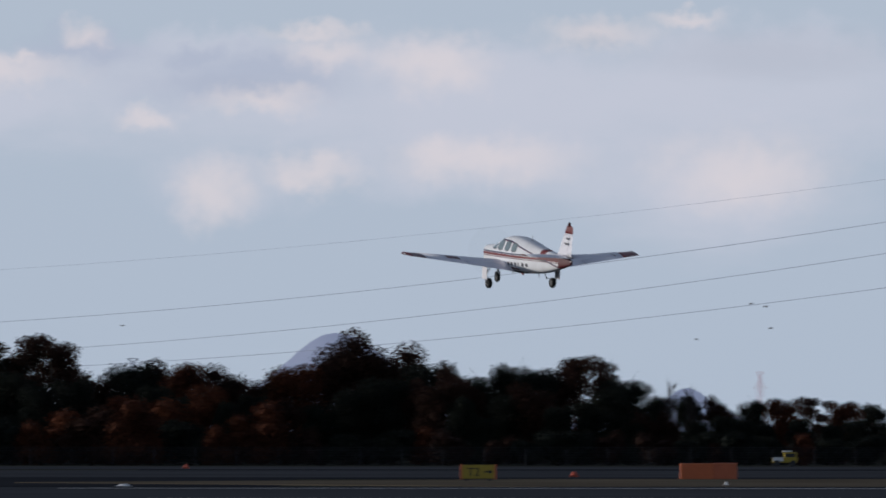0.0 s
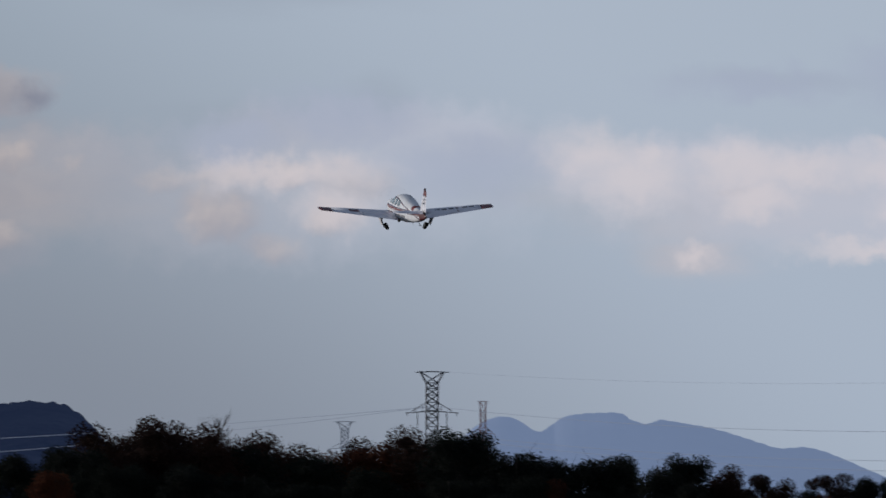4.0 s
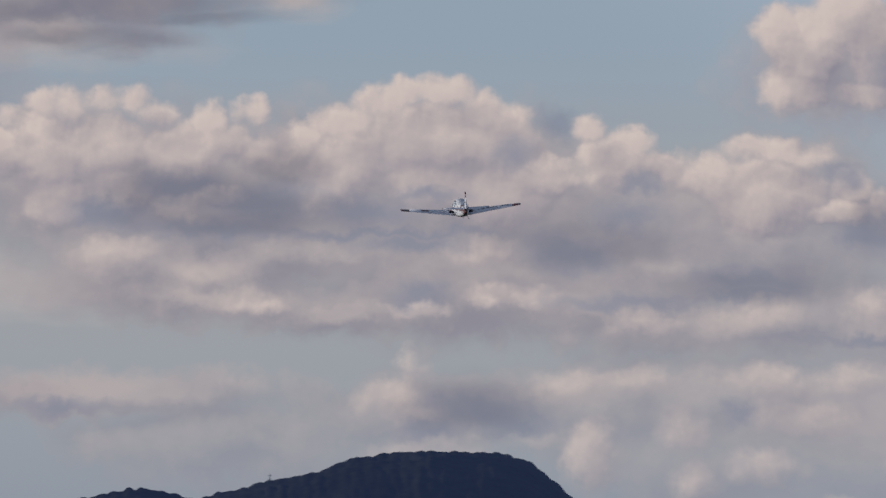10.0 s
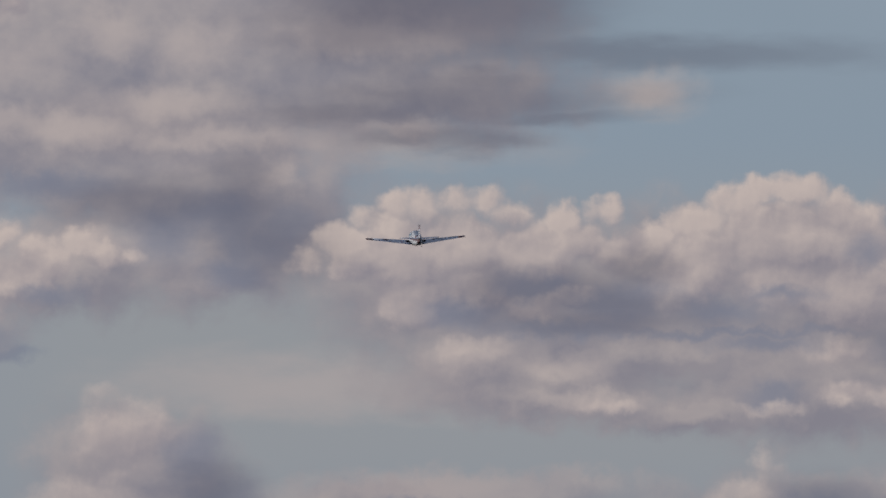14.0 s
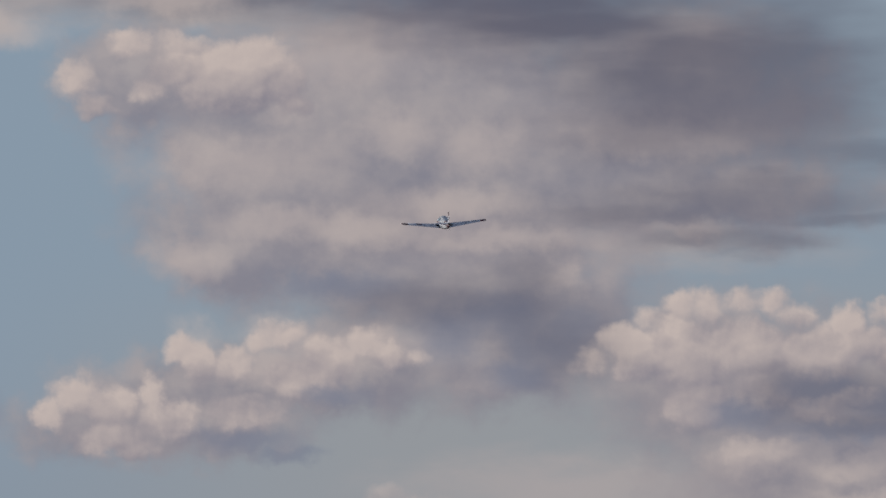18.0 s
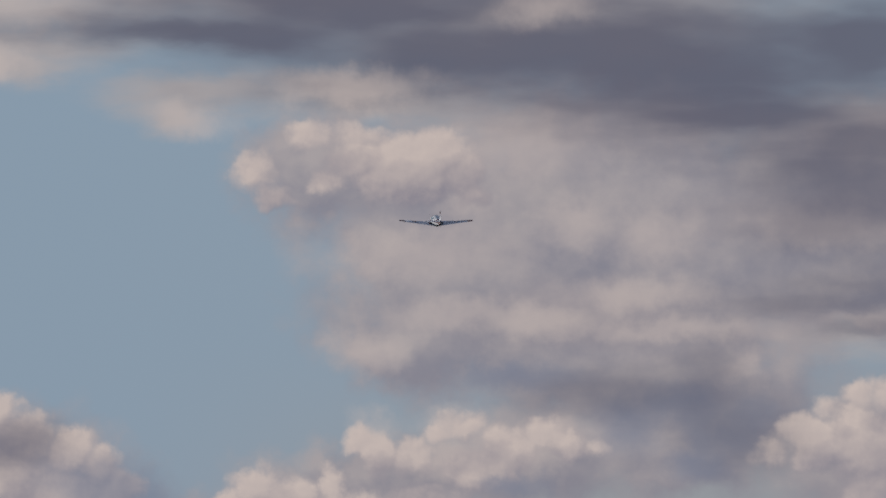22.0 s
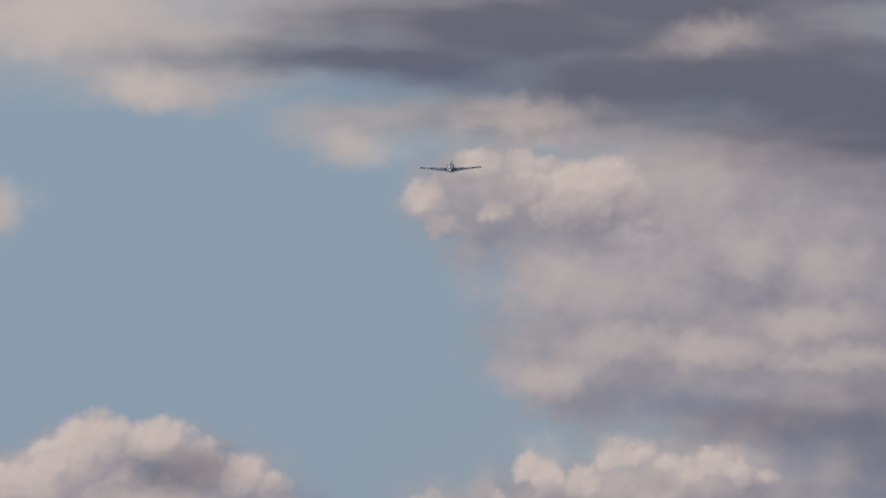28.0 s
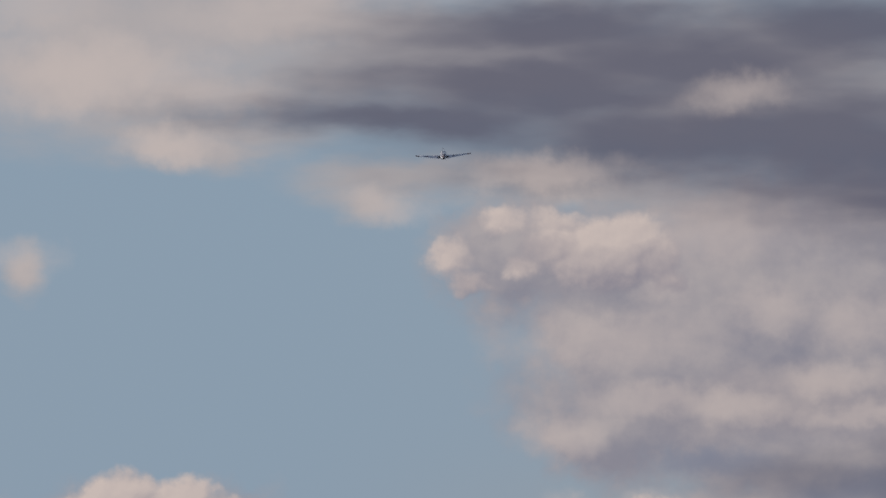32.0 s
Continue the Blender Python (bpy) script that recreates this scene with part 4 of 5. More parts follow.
def canopy(az):
    return float(np.interp(az, [a for a, _ in TREELINE], [h for _, h in TREELINE]))


kinds = [tree("round", "dark evergreen tree with a dense rounded crown", green_leaf, 1, 20000),
         tree("round", "broad tree with brown autumn leaves", brown_leaf, 2, 20000),
         tree("tall", "narrow dark conifer among broadleaved trees", green_leaf, 3, 9000),
         tree("sparse", "thin-leaved autumn tree showing sky through its crown", brown_leaf, 4, 16000, 0.07),
         tree("round", "rust-red autumn tree in the wood's edge", rust_leaf, 5, 20000),
         tree("round", "dark green tree with an uneven crown", green_leaf, 6, 20000),
         tree("bare", "nearly bare tree with fine upright twigs", brown_leaf, 8, 900, 0.06)]
bushes = [bush("rust-orange autumn bush at the foot of the wood", rust_leaf, 11), bush("dull green bush at the foot of the wood", green_leaf, 12), bush("brown leafy bush before the wood", brown_leaf, 13)]
rng = random.Random(7)


def plant(src, az, d, high, unit):
    k = high / unit
    m = pose(-math.sin(radians(az)) * d, math.cos(radians(az)) * d, 0, 0, 0, rng.uniform(0, 360)) @ Matrix.Diagonal((k * rng.uniform(0.9, 1.2), k * rng.uniform(0.9, 1.2), k, 1))
    return copy_thing(src, m)


az = -3.6
while az < 12:
    d = 780 + rng.uniform(-12, 14)
    h = canopy(az) * 0.6 + min(canopy(az - 0.09), canopy(az), canopy(az + 0.09)) * 0.4
    k = rng.choices(range(6), [4, 2, 0, 0.6, 0.5, 4] if 4.8 < az < 7.5 else [2.5, 4.5, 0, 0.9, 1.8, 2.5])[0]
    plant(kinds[k], az, d, h * d / 780 * rng.uniform(1.02, 1.10), 9.6)
    az += rng.uniform(0.13, 0.2) if az < 9.5 else 0.45
az = -3.6
while az < 12:
    k = rng.choices(range(6), [5, 2, 0.2, 0.1, 1.2, 5])[0]
    plant(kinds[k], az, 758 + rng.uniform(-6, 8), min(canopy(az) * rng.uniform(0.6, 0.82), 7.5), 9.6)
    az += rng.uniform(0.12, 0.2) if az < 9.5 else 0.6
az = -3.4
while az < 9:
    warm = 1.0 < az < 5.2
    plant(bushes[rng.choices((0, 1, 2), (3, 1.5, 2) if warm else (0.7, 4, 2))[0]], az, 744 + rng.uniform(-3, 5), rng.uniform(3.0, 5.2) if warm else rng.uniform(2, 3.6), 4.0)
    az += rng.uniform(0.1, 0.19)
for az, high in ((3.62, 10.4), (3.7, 11.3), (3.83, 10.6), (3.5, 10.2), (-1.28, 6.4), (-1.4, 5.9), (2.02, 7.2), (8.55, 11.2)):
    plant(kinds[6], az, 776, high, 9.6)
for k, src in enumerate(kinds + bushes):
    src.matrix_basis = pose(-math.sin(radians(9.6 + k * 0.3)) * 800, math.cos(radians(9.6 + k * 0.3)) * 800, 0) @ Matrix.Scale(0.55, 4)


# power line
# stronger glow in the steel imitates thicker haze
faint_steel = mat("reddish_steel_thick_haze_glow", (0.12, 0.08, 0.08), 0.8, 0.0, vary=0.2, scale=0.5, fine=3, haze_glow=(0.28, 0.27, 0.33))
def pylon(name, az, d, high, material, label, wide=9.0, flare=0.17):
    """A lattice tower, slim in the middle, with a flared head and one long crossarm."""
    top = tagged(new(name), label, "pylon", "power line towers")
    top.matrix_basis = pose(-math.sin(radians(az)) * d, math.cos(radians(az)) * d, 0, 0, 0, az)

    def half(z):
        v = z / high
        if v < 0.62:
            return wide * (0.25 - 0.09 * v / 0.62)
        return wide * (0.16 if v < 0.93 else 0.16 + flare * (v - 0.93) / 0.07)

    levels = [high * v for v in (0, 0.12, 0.23, 0.33, 0.41, 0.48, 0.54, 0.6, 0.66, 0.715, 0.76, 0.81, 0.855, 0.895, 0.93, 1.0)]
    thick = 0.2
    for sx in (-1, 1):
        for sy in (-1, 1):
            bm = bmesh.new()
            for a, b in zip(levels, levels[1:]):
                rod(bm, (sx * half(a), sy * min(half(a), wide * 0.17 if a > high * 0.8 else half(a)), a), (sx * half(b), sy * min(half(b), wide * 0.17 if b > high * 0.8 else half(b)), b), thick, thick, 4)
            part("leg", bm, material, top)
    for face in range(4):
        bm = bmesh.new()
        turn = Matrix.Rotation(face * math.pi / 2, 4, "Z")
        for a, b in zip(levels, levels[1:]):
            ha, hb = half(a), half(b)
            if a >= high * 0.92 and face % 2:
                continue
            for s in (-1, 1):
                rod(bm, turn @ Vector((s * ha, -ha, a)), turn @ Vector((-s * hb, -hb if b < high * 0.94 else -min(hb, wide * 0.17), b)), 0.13, 0.13, 4)
            rod(bm, turn @ Vector((-ha, -ha, a)), turn @ Vector((ha, -ha, a)), 0.09, 0.09, 4)
        part("bracing", bm, material, top)
    arm = high * 0.757
    for s in (-1, 1):
        bm = bmesh.new()
        for y in (-0.4, 0.4):
            rod(bm, (0, y, arm), (s * wide * 0.72, 0, arm - 0.5), 0.13, 0.1, 4)
            rod(bm, (s * 0.5, y, arm + 2.6), (s * wide * 0.55, 0, arm), 0.1, 0.1, 4)
        for k in (0.25, 0.45):
            rod(bm, (s * wide * k, 0, arm), (s * wide * k, 0, arm + 2.0 - 3 * k), 0.08, 0.08, 4)
        cross = part("crossarm", bm, material, top)
        for k in (0.68, 0.4):
            bm = bmesh.new()
            rod(bm, (s * wide * k, 0, arm - 0.5), (s * wide * k, 0, arm - (1.2 if k > 0.5 else 5.5)), 0.13, 0.13, 6)
            part("insulator", bm, material, cross)
        bm = bmesh.new()
        rod(bm, (0, 0, high), (s * wide * (0.3 + flare), 0, high - 0.2), 0.16, 0.1, 4)
        part("head_arm", bm, material, top)
    return top


pylon("pylon", 7.337, 2500, 40, steel, "grey lattice pylon with flared head and crossarm", 9.0)
pylon("pylon", 7.05, 3500, 44.5, red_steel, "distant reddish lattice pylon with haze glow", 6.0, 0.03)
pylon("pylon", 7.83, 4000, 42.5, hazed_steel, "far lattice pylon, pale from haze glow", 9.0)
pylon("pylon", -1.79, 4400, 26, faint_steel, "far faint reddish lattice mast beyond the trees", 4.0)
pylon("pylon", 1.75, 4300, 31, hazed_steel, "far pale lattice pylon beyond the trees", 6.0)
pylon("pylon", 10.61, 3400, 48.3, hazed_steel, "far lattice pylon before the wooded hill", 9.0)


def hill_mast():
    """A short braced mast on the wooded hill's shoulder."""
    top = tagged(new("mast"), "short thin mast among trees on the far hill", "mast")
    top.matrix_basis = pose(-math.sin(radians(14.74)) * 4000, math.cos(radians(14.74)) * 4000, 104)
    bm = bmesh.new()
    rod(bm, (0, 0, 0), (0, 0, 8.0), 0.22, 0.12, 6)
    part("pole", bm, hazed_steel, top)
    for z in (5.8, 7.2):
        bm = bmesh.new()
        rod(bm, (-0.7, 0, z), (0.7, 0, z), 0.12, 0.12, 5)
        part("crossarm", bm, hazed_steel, top)


hill_mast()


def wire(a, b, start, rise, sag, label, radius=0.05):
    """A hanging conductor between two plan points, one swept tube."""
    rings = []
    for i in range(61):
        s = i / 60
        x, y, z = a[0] + (b[0] - a[0]) * s, a[1] + (b[1] - a[1]) * s, start + rise * s + sag * s * (1 - s)
        rings.append([(x + radius * math.cos(k * 1.2566), y, z + radius * math.sin(k * 1.2566)) for k in range(5)])
    top = tagged(new("power_line"), label, "power line", "power line wires")
    link_mesh("conductor", *loft(rings), wire_metal, top)
    return top


near_end, far_end = (105, 1496), (-319, 2479)
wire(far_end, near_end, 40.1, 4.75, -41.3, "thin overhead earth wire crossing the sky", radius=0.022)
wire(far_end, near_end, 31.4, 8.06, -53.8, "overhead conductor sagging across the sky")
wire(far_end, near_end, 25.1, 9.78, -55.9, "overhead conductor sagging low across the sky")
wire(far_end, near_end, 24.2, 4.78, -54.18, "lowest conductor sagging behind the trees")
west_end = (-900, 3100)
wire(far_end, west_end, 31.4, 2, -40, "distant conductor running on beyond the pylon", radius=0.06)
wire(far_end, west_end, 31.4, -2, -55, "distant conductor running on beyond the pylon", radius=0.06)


# airfield things
yellow_panel = mat("yellow_sign_panel", (0.42, 0.30, 0.03), 0.5, vary=0.12, scale=1, fine=8)
orange_paint = mat("orange_paint", (0.62, 0.15, 0.05), 0.55, vary=0.12, scale=1, fine=8)
black_paint = mat("black_paint", (0.02, 0.02, 0.022), 0.5, vary=0.2, scale=2, fine=12)
white_paint = mat("white_paint", (0.74, 0.74, 0.74), 0.5, vary=0.08, scale=2, fine=12)
red_plastic = mat("red_plastic", (0.5, 0.07, 0.03), 0.5, vary=0.12, scale=2, fine=12)


def at_ground(az, d):
    return -math.sin(radians(az)) * d, math.cos(radians(az)) * d


def taxi_sign():
    top = tagged(new("taxiway_sign"), "yellow taxiway sign with black letters beside the runway", "sign")
    x, y = at_ground(-0.2, 533)
    top.matrix_basis = pose(x, y, 0.03)
    bm = bmesh.new()
    box(bm, (-0.86, -0.1, 0.14), (0.86, 0.1, 0.86), 0.02)
    panel = part("panel", bm, yellow_panel, top)
    for s in (-1, 1):
        bm = bmesh.new()
        box(bm, (s * 0.9 - 0.05, -0.12, 0.1), (s * 0.9 + 0.05, 0.12, 0.9), 0.015)
        part("end_cap", bm, orange_paint, top, "orange end cap")
        bm = bmesh.new()
        box(bm, (s * 0.6 - 0.05, -0.05, 0), (s * 0.6 + 0.05, 0.05, 0.14))
        part("foot", bm, black_paint, top)
    text = bpy.data.curves.new("letters", "FONT")
    text.body, text.size, text.extrude, text.align_x = "T2", 0.62, 0.006, "CENTER"
    ob = new("lettering", text)
    ob.data.materials.append(black_paint)
    ob.parent = top
    ob.matrix_basis = pose(-0.25, -0.104, 0.28, 90)
    bm = bmesh.new()
    box(bm, (0.3, -0.108, 0.46), (0.62, -0.102, 0.54))
    tip = [bm.verts.new((0.76, -0.105, 0.5)), bm.verts.new((0.58, -0.105, 0.63)), bm.verts.new((0.58, -0.105, 0.37))]
    bm.faces.new(tip)
    part("arrow", bm, black_paint, top)


def orange_block():
    top = tagged(new("runway_marker"), "long orange marker box on the dry grass", "marker")
    x, y = at_ground(-1.5, 555)
    top.matrix_basis = pose(x, y, 0.03)
    bm = bmesh.new()
    box(bm, (-1.55, -0.5, 0.0), (0.25, 0.5, 0.86), 0.03)
    part("box", bm, orange_paint, top)
    bm = bmesh.new()
    box(bm, (0.252, -0.48, 0.0), (1.55, 0.48, 0.88), 0.03)
    part("box", bm, mat("orange_paint_faded", (0.55, 0.14, 0.06), 0.6, vary=0.15, scale=1, fine=8), top)


def small_marker(az, d, material, label, wide=0.3, high=0.35):
    x, y = at_ground(az, d)
    top = tagged(new("ground_marker"), label, "marker", "low markers beside the pavement")
    top.matrix_basis = pose(x, y, 0.02)
    bm = bmesh.new()
    box(bm, (-wide / 2, -0.12, 0), (wide / 2, 0.12, high * 0.3), 0.01)
    part("base", bm, material, top)
    bm = bmesh.new()
    rod(bm, (0, 0, high * 0.3), (0, 0, high), wide * 0.42, wide * 0.2, 10)
    part("cap", bm, material, top)


def service_car():
    top = tagged(new("service_car"), "small yellow and white airfield service car by the fence", "vehicle")
    x, y = at_ground(-1.93, 725)
    top.matrix_basis = pose(x, y, 0.0) @ Matrix.Scale(0.8, 4)
    bm = bmesh.new()
    box(bm, (-1.1, -0.8, 0.35), (1.1, 0.8, 0.85), 0.08)
    box(bm, (-0.1, -0.72, 0.8), (1.05, 0.72, 1.3), 0.1)
    part("body", bm, yellow_panel, top)
    bm = bmesh.new()
    box(bm, (-1.13, -0.84, 0.5), (-0.15, -0.8, 0.86))
    part("side_panel", bm, white_paint, top, "white side panel")
    bm = bmesh.new()
    box(bm, (0.0, -0.735, 0.88), (0.9, -0.715, 1.2))
    part("window", bm, black_paint, top, "dark side window")
    bm = bmesh.new()
    box(bm, (-0.2, -0.6, 1.34), (0.65, 0.6, 1.46), 0.03)
    part("light_bar", bm, white_paint, top, "white light bar")
    for wx in (-0.75, 0.7):
        for wy in (-0.78, 0.78):
            bm = bmesh.new()
            rod(bm, (wx, wy - 0.08, 0.3), (wx, wy + 0.08, 0.3), 0.3, 0.3, 16)
            part("wheel", bm, black_paint, top)


old_wire = mat("dull_fence_wire", (0.05, 0.05, 0.055), 0.8, 0.2, vary=0.2, scale=0.5, fine=3, gloss=0.1)


def fence():
    top = tagged(new("fence"), "low grey wire fence before the trees", "fence")
    run = [(-60 + k * 3.0, 738) for k in range(-22, 40)]
    bm = bmesh.new()
    rod(bm, (-0, 0, 0), (0, 0, 1.25), 0.035, 0.035, 6)
    first = part("post", bm, old_wire, top)
    first.matrix_basis = pose(run[0][0], run[0][1], 0)
    for x, y in run[1:]:
        o = new("post", first.data)
        o.parent, o.matrix_basis = top, pose(x, y, 0)
    for z in [0.15 + 0.12 * k for k in range(11)]:
        bm = bmesh.new()
        rod(bm, (run[0][0], run[0][1], z), (run[-1][0], run[-1][1], z), 0.012, 0.012, 4)
        part("wire", bm, old_wire, top)


dull_feather = mat("dull_brown_feathers", (0.14, 0.12, 0.11), 0.8, vary=0.2, scale=8, fine=40)


def bird(az, up, d):
    """A small dark bird in flight with spread wings."""
    top = tagged(new("bird"), "small dark bird gliding with spread wings", "bird", "birds over the field")
    x, y = at_ground(az, d)
    top.matrix_basis = pose(x, y, 3 + d * math.tan(radians(up)), 0, 0, 80) @ Matrix.Scale(0.7, 4)
    rings = [[(r * math.cos(k * 1.0472), yy, r * math.sin(k * 1.0472)) for k in range(6)] for yy, r in ((0.16, 0.005), (0.08, 0.035), (-0.06, 0.04), (-0.2, 0.008))]
    link_mesh("body", *loft(rings), dull_feather, top, "", True)
    for s in (-1, 1):
        pts = [(s * 0.02, 0.05, 0.02), (s * 0.02, -0.06, 0.02), (s * 0.2, 0.04, 0.07), (s * 0.2, -0.05, 0.07), (s * 0.36, -0.03, 0.05), (s * 0.34, -0.06, 0.05)]
        pts += [(x, y, z - 0.012) for x, y, z in pts]
        link_mesh("wing", pts, [(0, 1, 3, 2), (2, 3, 5, 4), (6, 8, 9, 7), (8, 10, 11, 9), (0, 2, 8, 6), (2, 4, 10, 8), (1, 7, 9, 3), (3, 9, 11, 5), (4, 5, 11, 10)], dull_feather, top)
    return top


birds = [(bird(-1.82, 0.667, 480), 2.0), (bird(-1.74, 0.683, 480), 2.2), (bird(-1.85, 0.545, 520), -1.5), (bird(-1.43, 0.482, 560), 1.5), (bird(1.81, 0.558, 600), 4.0)]
def barrel_shed():
    """A low half-barrel shelter, its ribbed shell open at the near end."""
    top = tagged(new("barrel_shed"), "dull grey half-barrel shed under the trees", "shed")
    x, y = at_ground(7.22, 752)
    top.matrix_basis = pose(x, y, 0, 0, 0, 25) @ Matrix.Scale(0.74, 4)
    shell = mat("dull_grey_sheeting", (0.045, 0.045, 0.045), 0.8, vary=0.3, scale=0.8, fine=5, gloss=0.1)
    rings = []
    for i in range(13):
        r = 4.9 + 0.06 * (i % 2)
        arc = [(r * math.cos(math.pi * k / 20), i * 0.8, 5.3 / 4.9 * r * math.sin(math.pi * k / 20)) for k in range(21)]
        rings.append(arc + [(px * 0.96, py, pz * 0.96) for px, py, pz in arc[::-1]])
    link_mesh("roof_shell", *loft(rings), shell, top, "", False)
    for s in (-1, 1):
        bm = bmesh.new()
        box(bm, (min(s * 0.1, s * 2.6), 0.02, 0.0), (max(s * 0.1, s * 2.6), 0.14, 3.3), 0.02)
        part("door_leaf", bm, mat("brown_door_boards", (0.05, 0.035, 0.028), 0.8, vary=0.3, scale=1.5, fine=9, gloss=0.1), top, "dull brown door leaf")
    bm = bmesh.new()
    box(bm, (-4.3, 0.15, 0.0), (4.3, 0.25, 2.4))
    box(bm, (-3.4, 0.15, 2.35), (3.4, 0.25, 3.6))
    box(bm, (-2.2, 0.15, 3.55), (2.2, 0.25, 4.5))
    part("end_wall", bm, shell, top)


def post_sign():
    x, y = at_ground(4.84, 736)
    top = tagged(new("post_sign"), "small white panel on a thin post", "sign")
    top.matrix_basis = pose(x, y, 0)
    bm = bmesh.new()
    rod(bm, (0, 0, 0), (0, 0, 3.4), 0.035, 0.03, 8)
    part("post", bm, old_wire, top)
    bm = bmesh.new()
    box(bm, (-0.19, -0.05, 3.3), (0.19, -0.02, 3.62), 0.01)
    part("panel", bm, white_paint, top)


barrel_shed()
post_sign()
taxi_sign()
orange_block()
small_marker(-0.74, 580, red_plastic, "small red-orange marker on the grass", 0.5, 0.3)
small_marker(1.8, 486, white_paint, "low white marker on the pavement edge", 0.8, 0.14)
small_marker(-1.6, 500, white_paint, "small white edge light on the grass", 0.22, 0.18)
small_marker(1.45, 690, red_plastic, "small red marker by the far road", 0.4, 0.3)
service_car()
fence()


# the aircraft: x right, y forward, z up, origin in the middle of the wing
def paint_scheme():
    """White paint with a red and navy cheat line, a red flash behind the cabin and a dark red tail cone."""
    m = bpy.data.materials.new("white_aircraft_paint_with_stripes")
    m.use_nodes = True
    n = Nodes(m.node_tree)
    bsdf = m.node_tree.nodes["Principled BSDF"]
    co = n.put("ShaderNodeTexCoord").outputs["Object"]
    xyz = n.put("ShaderNodeSeparateXYZ", co)
    y, z = xyz.outputs[1], xyz.outputs[2]

    def band(v, lo, hi):
        return n.math("MULTIPLY", n.math("GREATER_THAN", v, lo), n.math("LESS_THAN", v, hi))

    line = n.math("ADD", z, n.math("MULTIPLY", y, 0.042))
    grime = n.noise(co, 2.5, 5.0).outputs[0]
    c = n.mix(n.ramp(grime, 0.4, 0.75), (0.82, 0.82, 0.83), (0.74, 0.73, 0.74))
    c = n.mix(band(line, -0.135, -0.04), c, (0.17, 0.014, 0.016))
    c = n.mix(band(line, -0.19, -0.158), c, (0.10, 0.014, 0.02))
    c = n.mix(band(line, -0.025, 0.03), c, (0.025, 0.03, 0.09))
    roof = n.math("ADD", z, n.math("MULTIPLY", n.math("MAXIMUM", n.math("SUBTRACT", -0.35, y), 0.0), 0.16))
    c = n.mix(band(roof, 0.50, 0.545), c, (0.03, 0.03, 0.09))
    c = n.mix(band(roof, 0.485, 0.5), c, (0.23, 0.026, 0.024))
    flash = n.math("MULTIPLY", band(y, -3.4, -2.95), band(n.math("SUBTRACT", z, n.math("MULTIPLY", n.math("ADD", y, 1.75), 0.12)), 0.36, 0.60))
    c = n.mix(flash, c, (0.20, 0.04, 0.04))
    cone = n.math("MULTIPLY", n.math("LESS_THAN", y, -3.0), band(n.math("ADD", z, n.math("MULTIPLY", n.math("ADD", y, 3.0), 0.05)), 0.02, 0.16))
    c = n.mix(cone, c, (0.12, 0.018, 0.022))
    c = n.mix(n.math("LESS_THAN", y, -4.5), c, (0.10, 0.014, 0.018))
    c = n.mix(n.math("MULTIPLY", n.math("LESS_THAN", z, -0.60), n.math("LESS_THAN", y, 1.6)), c, (0.05, 0.03, 0.04))
    m.node_tree.links.new(c, bsdf.inputs["Base Color"])
    bsdf.inputs["Roughness"].default_value, bsdf.inputs["Specular IOR Level"].default_value = 0.5, 0.25
    return m


def airfoil(chord0, chord1, thick, k=9):
    """A closed section from chord0 to chord1 of the chord, as (along, up) in chords."""
    def t(x):
        return thick * 5 * (0.2969 * x ** 0.5 - 0.126 * x - 0.3516 * x * x + 0.2843 * x ** 3 - 0.1015 * x ** 4)
    xs = [chord0 + (chord1 - chord0) * (1 - math.cos(math.pi * i / k)) / 2 for i in range(k + 1)]
    up = [(x, t(x) * 1.15 + 0.02 * math.sin(math.pi * x)) for x in xs]
    low = [(x, -t(x) * 0.8 + 0.02 * math.sin(math.pi * x)) for x in xs]
    return up + low[::-1]


def surface(stations, span0, span1, chord0, chord1, thick, upright=False, steps=4, rigged=0.0):
    """A wing or tail panel between two span stations. stations: (span, front, chord, height)."""
    rings = []
    for i in range(steps + 1):
        s = span0 + (span1 - span0) * i / steps
        front, chord, high = (np.interp(abs(s), [a[0] for a in stations], [a[k] for a in stations]) for k in (1, 2, 3))
        ring_pts = []
        rig = math.tan(radians(rigged * (1.3 - abs(s) / 5.08)))
        for along, up in airfoil(chord0, chord1, thick):
            y = front - along * chord
            up += (0.4 - along) * rig
            ring_pts.append((up * chord, y, s) if upright else (s, y, high + up * chord))
        rings.append(ring_pts)
    return loft(rings)


WING = [(0.4, 1.0, 2.15, -0.56), (5.08, 0.22, 1.02, -0.02)]
STAB = [(0.08, -4.35, 1.15, 0.30), (1.9, -4.72, 0.72, 0.40)]
FIN = [(0.2, -3.95, 1.45, 0), (1.45, -4.78, 0.72, 0), (1.6, -4.9, 0.58, 0)]
BODY = [(2.76, 0.19, -0.36, 0.0), (2.6, 0.42, -0.53, 0.10), (2.3, 0.49, -0.62, 0.15), (1.8, 0.55, -0.68, 0.2), (1.35, 0.6, -0.72, 0.25), (1.0, 0.62, -0.74, 0.42), (0.6, 0.635, -0.74, 0.6), (0.2, 0.64, -0.74, 0.69), (-0.4, 0.64, -0.74, 0.71), (-1.0, 0.61, -0.73, 0.68)]
BODY += [(-1.6, 0.56, -0.69, 0.61), (-2.2, 0.48, -0.63, 0.52), (-2.9, 0.38, -0.53, 0.44), (-3.6, 0.28, -0.40, 0.38), (-4.4, 0.19, -0.23, 0.33), (-5.1, 0.1, -0.06, 0.29), (-5.48, 0.04, 0.05, 0.22)]


def body_at(y):
    ys = [-b[0] for b in BODY]
    return [float(np.interp(-y, ys, [b[k] for b in BODY])) for k in (1, 2, 3)]


